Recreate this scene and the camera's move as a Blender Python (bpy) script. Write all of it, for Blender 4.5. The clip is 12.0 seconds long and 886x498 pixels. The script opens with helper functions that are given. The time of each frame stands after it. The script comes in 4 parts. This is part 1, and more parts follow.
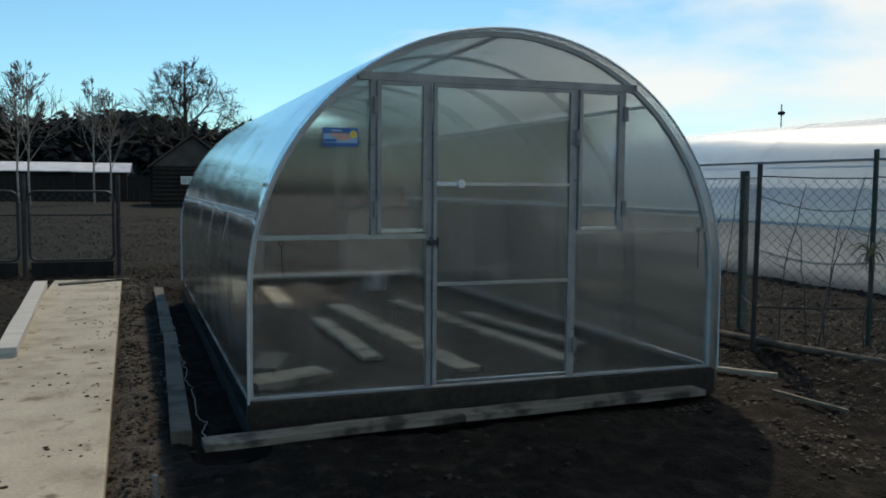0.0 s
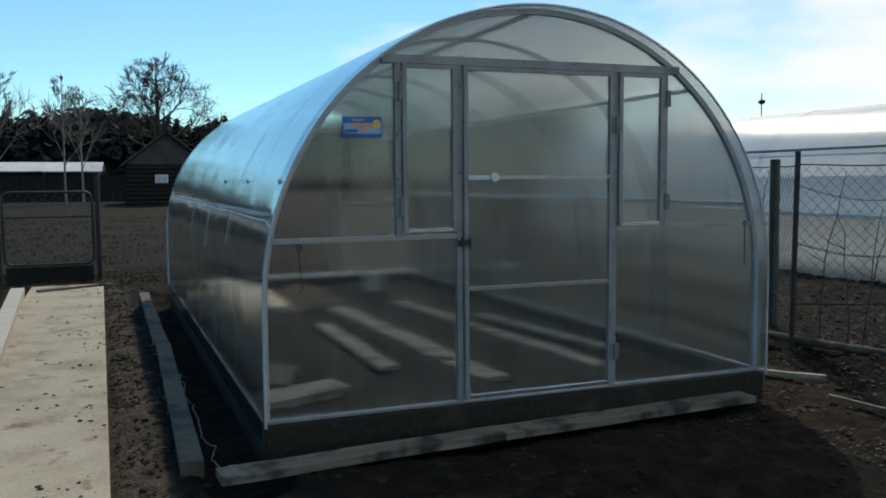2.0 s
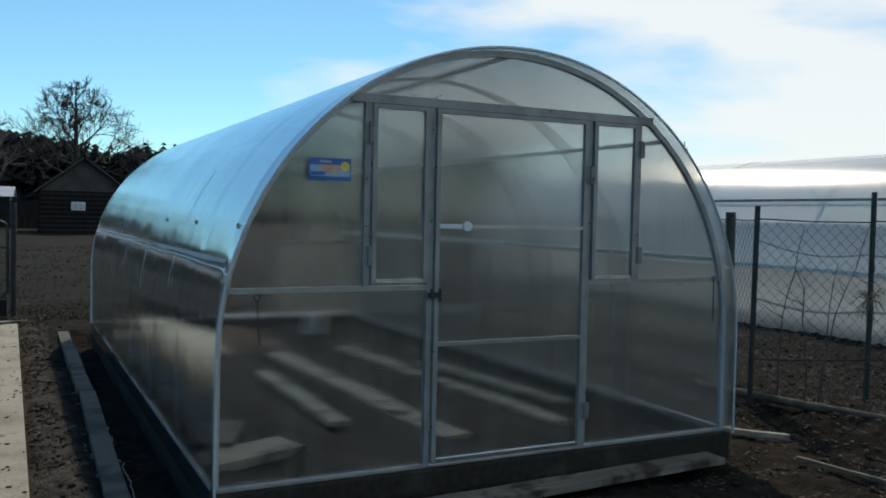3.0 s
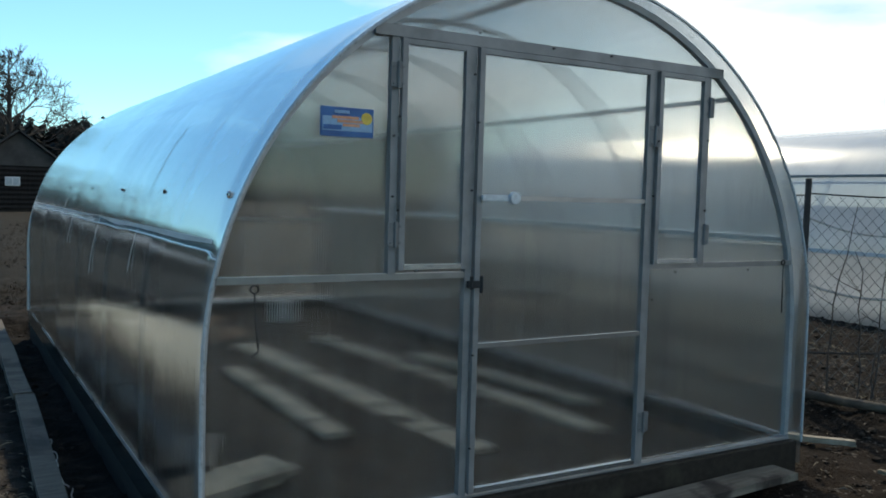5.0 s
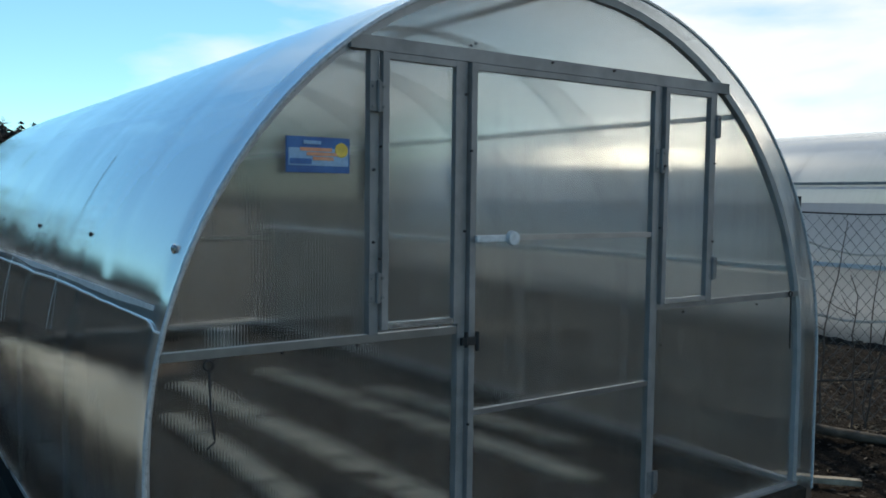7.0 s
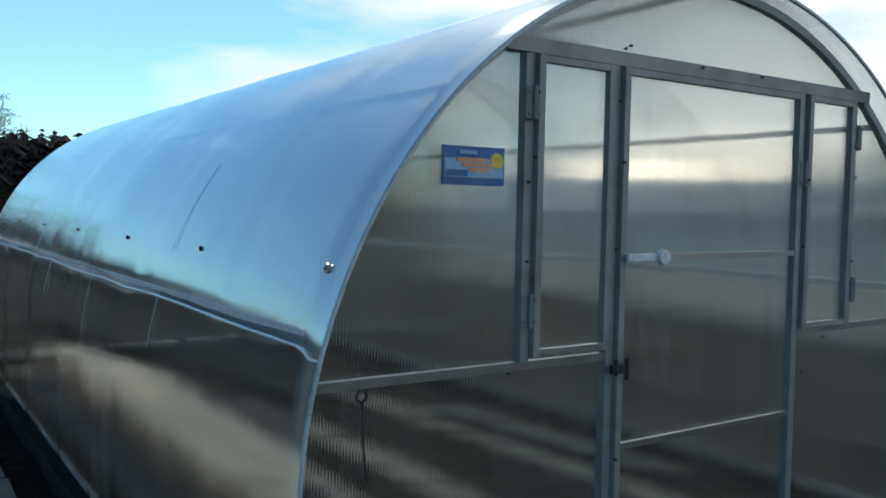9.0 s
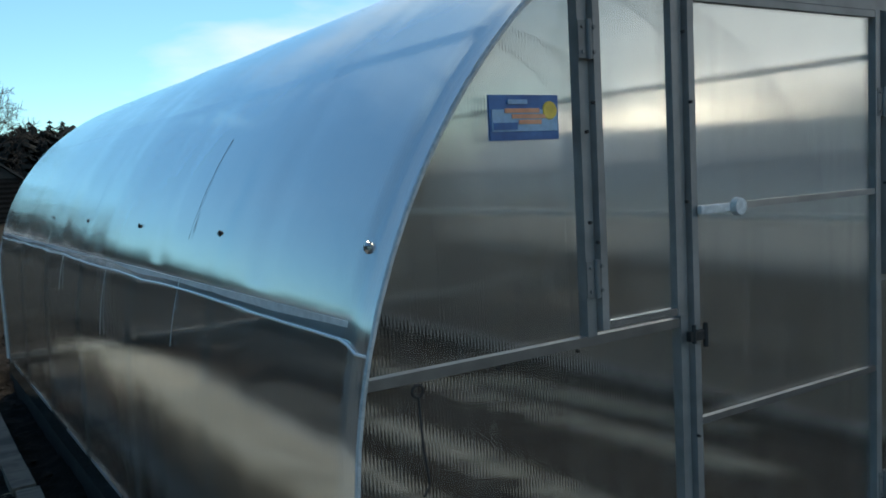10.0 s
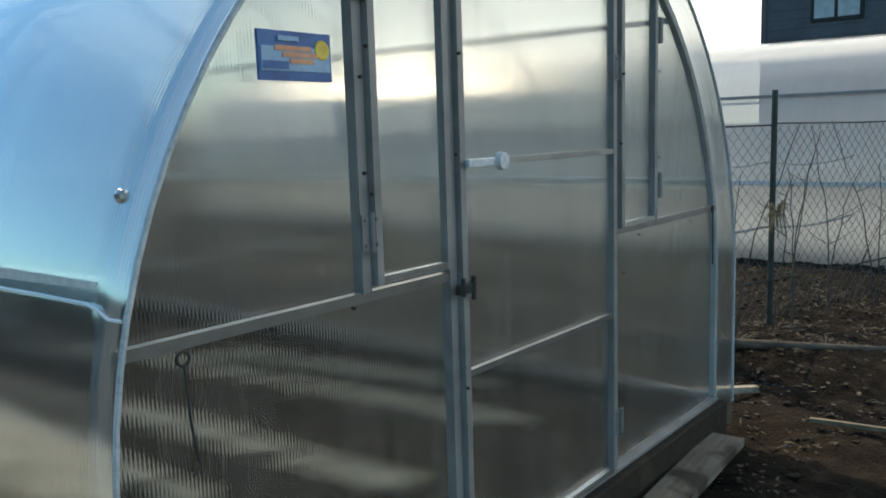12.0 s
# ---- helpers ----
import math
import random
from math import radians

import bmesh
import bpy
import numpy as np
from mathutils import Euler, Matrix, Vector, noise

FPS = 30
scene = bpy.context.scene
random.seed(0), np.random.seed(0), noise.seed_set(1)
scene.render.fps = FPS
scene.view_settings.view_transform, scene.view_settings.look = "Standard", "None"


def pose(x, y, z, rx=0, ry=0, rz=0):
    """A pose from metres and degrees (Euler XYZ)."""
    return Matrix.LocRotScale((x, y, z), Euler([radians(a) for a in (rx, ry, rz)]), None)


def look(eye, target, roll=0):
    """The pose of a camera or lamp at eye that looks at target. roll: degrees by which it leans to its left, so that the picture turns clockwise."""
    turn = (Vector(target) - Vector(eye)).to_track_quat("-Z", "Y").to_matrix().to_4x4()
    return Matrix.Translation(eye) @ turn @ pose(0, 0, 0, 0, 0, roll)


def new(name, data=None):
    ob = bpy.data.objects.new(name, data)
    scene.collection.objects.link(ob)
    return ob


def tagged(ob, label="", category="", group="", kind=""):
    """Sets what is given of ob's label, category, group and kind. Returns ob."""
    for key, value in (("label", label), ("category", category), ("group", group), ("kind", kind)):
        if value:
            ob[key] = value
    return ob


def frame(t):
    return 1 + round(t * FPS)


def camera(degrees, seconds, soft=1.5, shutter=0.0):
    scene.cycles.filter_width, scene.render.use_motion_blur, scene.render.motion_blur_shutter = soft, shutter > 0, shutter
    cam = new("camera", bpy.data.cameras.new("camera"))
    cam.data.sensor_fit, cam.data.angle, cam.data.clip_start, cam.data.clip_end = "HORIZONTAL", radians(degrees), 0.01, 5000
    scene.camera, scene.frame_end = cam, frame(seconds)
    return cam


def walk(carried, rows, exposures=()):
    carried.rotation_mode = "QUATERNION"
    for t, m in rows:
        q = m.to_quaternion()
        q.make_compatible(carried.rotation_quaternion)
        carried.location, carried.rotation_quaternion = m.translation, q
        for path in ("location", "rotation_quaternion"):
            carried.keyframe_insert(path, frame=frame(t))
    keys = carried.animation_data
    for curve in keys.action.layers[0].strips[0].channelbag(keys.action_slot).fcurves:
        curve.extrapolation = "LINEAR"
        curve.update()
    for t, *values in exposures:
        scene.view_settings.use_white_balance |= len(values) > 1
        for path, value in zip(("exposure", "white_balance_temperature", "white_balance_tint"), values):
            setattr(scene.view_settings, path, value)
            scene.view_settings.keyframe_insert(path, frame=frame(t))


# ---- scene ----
cam = camera(56.9, 12.0, soft=1.8)
PATH = [
    (0, (-1.893, -4.501, 1.33), (-1.255, -2.611, 1.173), 0.4),
    (0.5, (-1.938, -4.45, 1.316), (-1.272, -2.572, 1.139), 1.7),
    (1, (-2.053, -4.302, 1.335), (-1.308, -2.452, 1.186), 1.7),
    (1.5, (-2.085, -4.186, 1.329), (-1.288, -2.362, 1.136), 1.7),
    (2, (-2.028, -3.972, 1.33), (-1.335, -2.104, 1.159), -0.5),
    (2.5, (-2.021, -3.784, 1.348), (-1.332, -1.913, 1.191), 1.3),
    (3, (-2.137, -3.637, 1.387), (-1.271, -1.836, 1.305), 1.2),
    (3.5, (-2.153, -3.532, 1.381), (-1.254, -1.749, 1.257), 2.0),
    (3.7, (-2.104, -3.512, 1.368), (-1.224, -1.722, 1.219), 1.7),
    (5.3, (-2.106, -2.653, 1.339), (-1.116, -0.92, 1.21), 1.5),
    (5.5, (-2.071, -2.733, 1.4), (-1.151, -0.962, 1.264), 1.1),
    (6, (-2.095, -2.695, 1.484), (-1.142, -0.94, 1.367), 2.4),
    (6.5, (-2.012, -2.431, 1.485), (-0.898, -0.777, 1.336), 0.9),
    (8.3, (-2.057, -1.965, 1.389), (-0.956, -0.296, 1.326), 0.3),
    (8.5, (-2.132, -1.932, 1.441), (-1.038, -0.259, 1.378), 0.9),
    (9, (-2.235, -1.804, 1.475), (-1.147, -0.129, 1.374), 1.1),
    (9.5, (-2.22, -1.668, 1.465), (-1.152, 0.02, 1.353), -1.2),
    (10, (-2.161, -1.528, 1.475), (-1.11, 0.163, 1.285), -3.1),
    (10.5, (-2.162, -1.449, 1.456), (-1.347, 0.36, 1.205), -4.4),
    (11, (-2.229, -1.365, 1.452), (-1.452, 0.467, 1.248), -1.7),
    (11.5, (-2.251, -1.324, 1.453), (-1.063, 0.245, 1.095), -3.4),
    (12, (-2.164, -1.375, 1.418), (-0.634, -0.119, 1.136), -1.8),
]
walk(cam, [(t, look(eye, target, roll)) for t, eye, target, roll in PATH],
     exposures=((0, -0.28, 7000, 10), (1.0, -0.22, 7000, 10), (2.0, -0.20, 6950, 10), (3.2, -0.34, 6750, 10), (3.7, -0.40, 6750, 10),
                (5.5, 0.18, 6850, 10), (6.5, -0.12, 6750, 10), (8.5, -0.02, 6800, 10), (9.5, -0.13, 6850, 10), (10.0, -0.12, 6900, 10),
                (10.5, 0.04, 7050, 10), (11.0, 0.22, 7250, 10), (11.5, 0.36, 7650, 10), (12, 0.54, 7650, 10)))

# ---------------------------------------------------------------- world and sun
SUN_AZ, SUN_EL = 22.0, 43.5          # degrees from +y towards +x, and above the horizon
world = bpy.data.worlds.new("world")
scene.world = world
world.use_nodes = True
wn, wl = world.node_tree.nodes, world.node_tree.links
wn.clear()
w_out = wn.new("ShaderNodeOutputWorld")
w_bg = wn.new("ShaderNodeBackground")
w_sky = wn.new("ShaderNodeTexSky")
w_sky.sky_type, w_sky.sun_disc = "NISHITA", False
w_sky.sun_elevation, w_sky.sun_rotation = radians(SUN_EL), radians(SUN_AZ)
w_sky.air_density, w_sky.dust_density, w_sky.ozone_density = 1.0, 0.1, 4.0
w_co = wn.new("ShaderNodeTexCoord")
w_sep = wn.new("ShaderNodeSeparateXYZ")
wl.new(w_co.outputs["Generated"], w_sep.inputs[0])
w_map = wn.new("ShaderNodeMapping")
w_map.inputs["Scale"].default_value = (1.5, 1.9, 6.0)
w_map.inputs["Location"].default_value = (0.3, 0.2, 0.4)
wl.new(w_co.outputs["Generated"], w_map.inputs[0])
w_noise = wn.new("ShaderNodeTexNoise")
w_noise.inputs["Scale"].default_value, w_noise.inputs["Detail"].default_value = 1.7, 7
w_noise.inputs["Distortion"].default_value = 0.25
wl.new(w_map.outputs[0], w_noise.inputs["Vector"])
# thin cloud gathers towards +x and behind the walk
w_lean = wn.new("ShaderNodeMath")
w_lean.operation = "MULTIPLY_ADD"
w_lean.inputs[1].default_value = 0.44
wl.new(w_sep.outputs["X"], w_lean.inputs[0])
w_back = wn.new("ShaderNodeMath")
w_back.operation = "MULTIPLY"
w_back.inputs[1].default_value = -0.05
wl.new(w_sep.outputs["Y"], w_back.inputs[0])
wl.new(w_back.outputs[0], w_lean.inputs[2])
w_add = wn.new("ShaderNodeMath")
wl.new(w_lean.outputs[0], w_add.inputs[0])
wl.new(w_noise.outputs["Fac"], w_add.inputs[1])
w_ramp = wn.new("ShaderNodeValToRGB")
w_ramp.color_ramp.elements[0].position, w_ramp.color_ramp.elements[0].color = 0.55, (0, 0, 0, 1)
w_ramp.color_ramp.elements[1].position, w_ramp.color_ramp.elements[1].color = 0.80, (0.9, 0.9, 0.9, 1)
wl.new(w_add.outputs[0], w_ramp.inputs[0])
w_mix = wn.new("ShaderNodeMixRGB")
wl.new(w_ramp.outputs[0], w_mix.inputs[0])
w_tint = wn.new("ShaderNodeMixRGB")
w_tint.blend_type = "MULTIPLY"
w_tint.inputs[0].default_value, w_tint.inputs[2].default_value = 1.0, (0.715, 1.03, 1.05, 1)
wl.new(w_sky.outputs[0], w_tint.inputs[1])
wl.new(w_tint.outputs[0], w_mix.inputs[1])
w_mix.inputs[2].default_value = (8.0, 8.4, 8.6, 1)
wl.new(w_mix.outputs[0], w_bg.inputs["Color"])
w_bg.inputs["Strength"].default_value = 0.14
wl.new(w_bg.outputs[0], w_out.inputs[0])

sun = new("sun", bpy.data.lights.new("sun", "SUN"))
sun.data.energy, sun.data.angle, sun.data.color = 2.7, radians(0.9), (1.0, 0.88, 0.69)
SUN_WAY = Vector((math.sin(radians(SUN_AZ)) * math.cos(radians(SUN_EL)),
                  math.cos(radians(SUN_AZ)) * math.cos(radians(SUN_EL)), math.sin(radians(SUN_EL))))
sun.matrix_world = look(SUN_WAY * 40, (0, 0, 0))

# ---------------------------------------------------------------- helpers
K = -0.04            # the sides run this much out of square with the front


def part(name, bm, material, parent=None, label="", skew=True, smooth=False):
    if skew:
        for v in bm.verts:
            v.co.x += K * v.co.y
    me = bpy.data.meshes.new(name)
    bm.normal_update()
    bm.to_mesh(me)
    bm.free()
    if smooth:
        me.polygons.foreach_set("use_smooth", [True] * len(me.polygons))
    me.materials.append(material)
    ob = new(name, me)
    ob.parent = parent
    if label:
        tagged(ob, label)
    return ob


def thing(name, label, category, group="", kind=""):
    return tagged(new(name), label, category, group, kind)


def box(bm, x0, x1, y0, y1, z0, z1, bevel=0.0):
    r = bmesh.ops.create_cube(bm, size=1)
    vs = r["verts"]
    for v in vs:
        v.co = Vector((x0 + (v.co.x + .5) * (x1 - x0), y0 + (v.co.y + .5) * (y1 - y0), z0 + (v.co.z + .5) * (z1 - z0)))
    if bevel:
        es = list({e for v in vs for e in v.link_edges})
        bmesh.ops.bevel(bm, geom=es, offset=bevel, segments=2, affect="EDGES", profile=0.6)
    return bm


def boxed(*a, **k):
    return box(bmesh.new(), *a, **k)


def sweep(bm, pts, radii, sides=6, up=Vector((0, 0, 1)), cap=True, turn=0.0, flat=1.0):
    """A tube along pts; radii one number or one for each point; flat squeezes it along its second axis."""
    pts = [Vector(p) for p in pts]
    if not hasattr(radii, "__len__"):
        radii = [radii] * len(pts)
    rings = []
    for i, p in enumerate(pts):
        d = (pts[min(i + 1, len(pts) - 1)] - pts[max(i - 1, 0)]).normalized()
        u = up if abs(d.dot(up)) < 0.95 else Vector((1, 0, 0))
        a = d.cross(u).normalized()
        b = a.cross(d).normalized()
        rings.append([bm.verts.new(p + radii[i] * (math.cos(t) * a + flat * math.sin(t) * b))
                      for t in (turn + 2 * math.pi * k / sides for k in range(sides))])
    for r, s in zip(rings, rings[1:]):
        for k in range(sides):
            bm.faces.new((r[k], r[(k + 1) % sides], s[(k + 1) % sides], s[k]))
    if cap:
        bm.faces.new(rings[0][::-1])
        bm.faces.new(rings[-1])
    return bm


def tube(p, q, r, sides=8):
    return sweep(bmesh.new(), [p, q], r, sides)


def square_tube(p, q, w):
    """A square steel tube of the width w."""
    return sweep(bmesh.new(), [p, q], w / math.sqrt(2), 4, turn=math.pi / 4)


def knob(bm, c, r, squash=(1, 1, 1), rings=6, seg=10):
    m = Matrix.Translation(c) @ Matrix.Diagonal((*[r * s for s in squash], 1))
    bmesh.ops.create_uvsphere(bm, u_segments=seg, v_segments=rings, radius=1, matrix=m)
    return bm


def disc(bm, c, r, depth, axis="Y", seg=12):
    rot = {"Y": Matrix.Rotation(math.pi / 2, 4, "X"), "X": Matrix.Rotation(math.pi / 2, 4, "Y"), "Z": Matrix.Identity(4)}[axis]
    bmesh.ops.create_cone(bm, cap_ends=True, segments=seg, radius1=r, radius2=r * 0.9, depth=depth, matrix=Matrix.Translation(c) @ rot)
    return bm


# ---------------------------------------------------------------- materials
def nodes_of(name):
    m = bpy.data.materials.new(name)
    m.use_nodes = True
    n, l = m.node_tree.nodes, m.node_tree.links
    n.clear()
    out = n.new("ShaderNodeOutputMaterial")
    return m, n, l, out


def noise_at(n, l, scale, detail=5, stretch=(1, 1, 1), rough=0.55):
    co = n.new("ShaderNodeTexCoord")
    mp = n.new("ShaderNodeMapping")
    mp.inputs["Scale"].default_value = stretch
    l.new(co.outputs["Object"], mp.inputs[0])
    t = n.new("ShaderNodeTexNoise")
    t.inputs["Scale"].default_value, t.inputs["Detail"].default_value = scale, detail
    t.inputs["Roughness"].default_value = rough
    l.new(mp.outputs[0], t.inputs["Vector"])
    return t.outputs["Fac"]


def ramp(n, l, fac, stops):
    r = n.new("ShaderNodeValToRGB")
    e = r.color_ramp.elements
    e[0].position, e[0].color = stops[0][0], (*stops[0][1], 1)
    e[1].position, e[1].color = stops[-1][0], (*stops[-1][1], 1)
    for pos, col in stops[1:-1]:
        e.new(pos).color = (*col, 1)
    l.new(fac, r.inputs[0])
    return r.outputs[0]


def blend(n, l, fac, a, b, how="MIX"):
    m = n.new("ShaderNodeMixRGB")
    m.blend_type = how
    for sock, v in zip(m.inputs, (fac, a, b)):
        if isinstance(v, (int, float)):
            sock.default_value = v
        elif isinstance(v, tuple):
            sock.default_value = (*v, 1)
        else:
            l.new(v, sock)
    return m.outputs[0]


def bump_of(n, l, height, strength, distance):
    b = n.new("ShaderNodeBump")
    b.inputs["Strength"].default_value, b.inputs["Distance"].default_value = strength, distance
    l.new(height, b.inputs["Height"])
    return b.outputs[0]


def surface(name, stops, scale=6, rough=0.8, metal=0.0, fine=60, bump=0.4, dist=0.01, stretch=(1, 1, 1), spots=None, spec=0.4, random_tone=0.0, grain=0.35, vary=0.12):
    """A worn surface: colour from coarse noise, a finer grain over it, relief, and spots of another colour if given."""
    m, n, l, out = nodes_of(name)
    p = n.new("ShaderNodeBsdfPrincipled")
    big = noise_at(n, l, scale, 6, stretch)
    small = noise_at(n, l, fine, 4, stretch)
    col = ramp(n, l, big, stops)
    col = blend(n, l, grain, col, ramp(n, l, small, [(0.3, (0.25, 0.25, 0.25)), (0.75, (1.0, 1.0, 1.0))]), "MULTIPLY")
    if spots:
        s_scale, s_from, s_to, s_col = spots
        col = blend(n, l, ramp(n, l, noise_at(n, l, s_scale, 5), [(s_from, (0, 0, 0)), (s_to, (1, 1, 1))]), col, s_col)
    if random_tone:
        info = n.new("ShaderNodeObjectInfo")
        col = blend(n, l, random_tone, col, ramp(n, l, info.outputs["Random"], [(0.0, (0.45, 0.43, 0.42)), (1.0, (1, 1, 1))]), "MULTIPLY")
    l.new(col, p.inputs["Base Color"])
    p.inputs["Metallic"].default_value = metal
    p.inputs["Specular IOR Level"].default_value = spec
    l.new(ramp(n, l, small, [(0.2, (rough - vary,) * 3), (0.8, (min(1, rough + vary),) * 3)]), p.inputs["Roughness"])
    l.new(bump_of(n, l, blend(n, l, 0.5, big, small), bump, dist), p.inputs["Normal"])
    l.new(p.outputs[0], out.inputs[0])
    return m


def polycarbonate(name, axis, pitch=0.0105, haze=0.34, gloss=0.10, ior=1.55, tint=(0.90, 0.93, 0.92), rib=0.22, film=(0.75, 0.77, 0.76), bend=0.6, dust_sky_col=((0.42, 0.43, 0.43), (0.60, 0.60, 0.58)), front=0.35, mirror_tint=(0.95, 0.97, 0.97)):
    """Thin multiwall sheet: it lets most light straight through, its inner ribs and dust scatter the rest, and its skin mirrors."""
    m, n, l, out = nodes_of(name)
    co = n.new("ShaderNodeTexCoord")
    wave = n.new("ShaderNodeTexWave")
    wave.wave_type, wave.bands_direction = "BANDS", axis
    wave.inputs["Scale"].default_value = 0.31416 / pitch
    wave.inputs["Distortion"].default_value, wave.inputs["Detail"].default_value = 0.0, 0
    l.new(co.outputs["Object"], wave.inputs["Vector"])
    along = {"X": (9, 9, 0.7), "Y": (0.7, 9, 0.7)}[axis]
    streak = noise_at(n, l, 3.0, 5, along)
    dust = noise_at(n, l, 2.3, 6)
    h = n.new("ShaderNodeMath")
    h.operation = "MULTIPLY_ADD"
    l.new(wave.outputs["Fac"], h.inputs[0])
    h.inputs[1].default_value, h.inputs[2].default_value = rib, haze - rib / 2
    h2 = n.new("ShaderNodeMath")
    h2.operation = "MULTIPLY_ADD"
    l.new(streak, h2.inputs[0])
    h2.inputs[1].default_value = 0.12
    l.new(h.outputs[0], h2.inputs[2])
    h3 = n.new("ShaderNodeMath")
    h3.operation = "SUBTRACT"
    h3.use_clamp = True
    l.new(h2.outputs[0], h3.inputs[0])
    h3.inputs[1].default_value = 0.06
    straight = n.new("ShaderNodeBsdfTransparent")
    straight.inputs[0].default_value = (*tint, 1)
    sep = n.new("ShaderNodeSeparateXYZ")
    l.new(co.outputs["Object"], sep.inputs[0])
    k = n.new("ShaderNodeMath")
    k.operation = "MULTIPLY"
    k.inputs[1].default_value = 2 * math.pi / pitch
    l.new(sep.outputs[axis], k.inputs[0])
    sn = n.new("ShaderNodeMath")
    sn.operation = "SINE"
    l.new(k.outputs[0], sn.inputs[0])
    am = n.new("ShaderNodeMath")
    am.operation = "MULTIPLY"
    am.inputs[1].default_value = 0.8
    l.new(sn.outputs[0], am.inputs[0])
    cv = n.new("ShaderNodeCombineXYZ")
    l.new(am.outputs[0], cv.inputs[axis])
    geo = n.new("ShaderNodeNewGeometry")
    ad = n.new("ShaderNodeVectorMath")
    l.new(geo.outputs["Normal"], ad.inputs[0])
    l.new(cv.outputs[0], ad.inputs[1])
    no = n.new("ShaderNodeVectorMath")
    no.operation = "NORMALIZE"
    l.new(ad.outputs[0], no.inputs[0])
    bent = n.new("ShaderNodeBsdfRefraction")
    bent.inputs["Color"].default_value = (*tint, 1)
    bent.inputs["IOR"].default_value, bent.inputs["Roughness"].default_value = 1.03, 0.3
    l.new(no.outputs[0], bent.inputs["Normal"])
    clear = n.new("ShaderNodeMixShader")
    clear.inputs[0].default_value = bend
    l.new(straight.outputs[0], clear.inputs[1])
    l.new(bent.outputs[0], clear.inputs[2])
    trans = n.new("ShaderNodeBsdfTranslucent")
    trans.inputs[0].default_value = (*film, 1)
    diff = n.new("ShaderNodeBsdfDiffuse")
    l.new(ramp(n, l, dust, [(0.3, dust_sky_col[0]), (0.75, dust_sky_col[1])]), diff.inputs[0])
    scatter = n.new("ShaderNodeMixShader")
    scatter.inputs[0].default_value = front
    l.new(trans.outputs[0], scatter.inputs[1])
    l.new(diff.outputs[0], scatter.inputs[2])
    body = n.new("ShaderNodeMixShader")
    l.new(h3.outputs[0], body.inputs[0])
    l.new(clear.outputs[0], body.inputs[1])
    l.new(scatter.outputs[0], body.inputs[2])
    bump = n.new("ShaderNodeBump")
    bump.inputs["Strength"].default_value, bump.inputs["Distance"].default_value = 0.05, 0.0012
    l.new(wave.outputs["Fac"], bump.inputs["Height"])
    bump2 = n.new("ShaderNodeBump")
    bump2.inputs["Strength"].default_value, bump2.inputs["Distance"].default_value = 0.10, 0.02
    l.new(dust, bump2.inputs["Height"])
    l.new(bump.outputs[0], bump2.inputs["Normal"])
    shine = n.new("ShaderNodeBsdfGlossy")
    shine.inputs["Roughness"].default_value = gloss
    shine.inputs["Color"].default_value = (*mirror_tint, 1)
    l.new(bump2.outputs[0], shine.inputs["Normal"])
    lw = n.new("ShaderNodeLayerWeight")
    lw.inputs["Blend"].default_value = 0.5
    l.new(bump2.outputs[0], lw.inputs["Normal"])
    pw = n.new("ShaderNodeMath")
    pw.operation = "POWER"
    pw.inputs[1].default_value = 2.2
    l.new(lw.outputs["Facing"], pw.inputs[0])
    fres = n.new("ShaderNodeMath")
    fres.operation = "MULTIPLY_ADD"
    f0 = ((ior - 1) / (ior + 1)) ** 2
    fres.inputs[1].default_value, fres.inputs[2].default_value = 0.92 - f0, f0
    l.new(pw.outputs[0], fres.inputs[0])
    top = n.new("ShaderNodeMixShader")
    l.new(fres.outputs[0], top.inputs[0])
    l.new(body.outputs[0], top.inputs[1])
    l.new(shine.outputs[0], top.inputs[2])
    l.new(top.outputs[0], out.inputs[0])
    return m




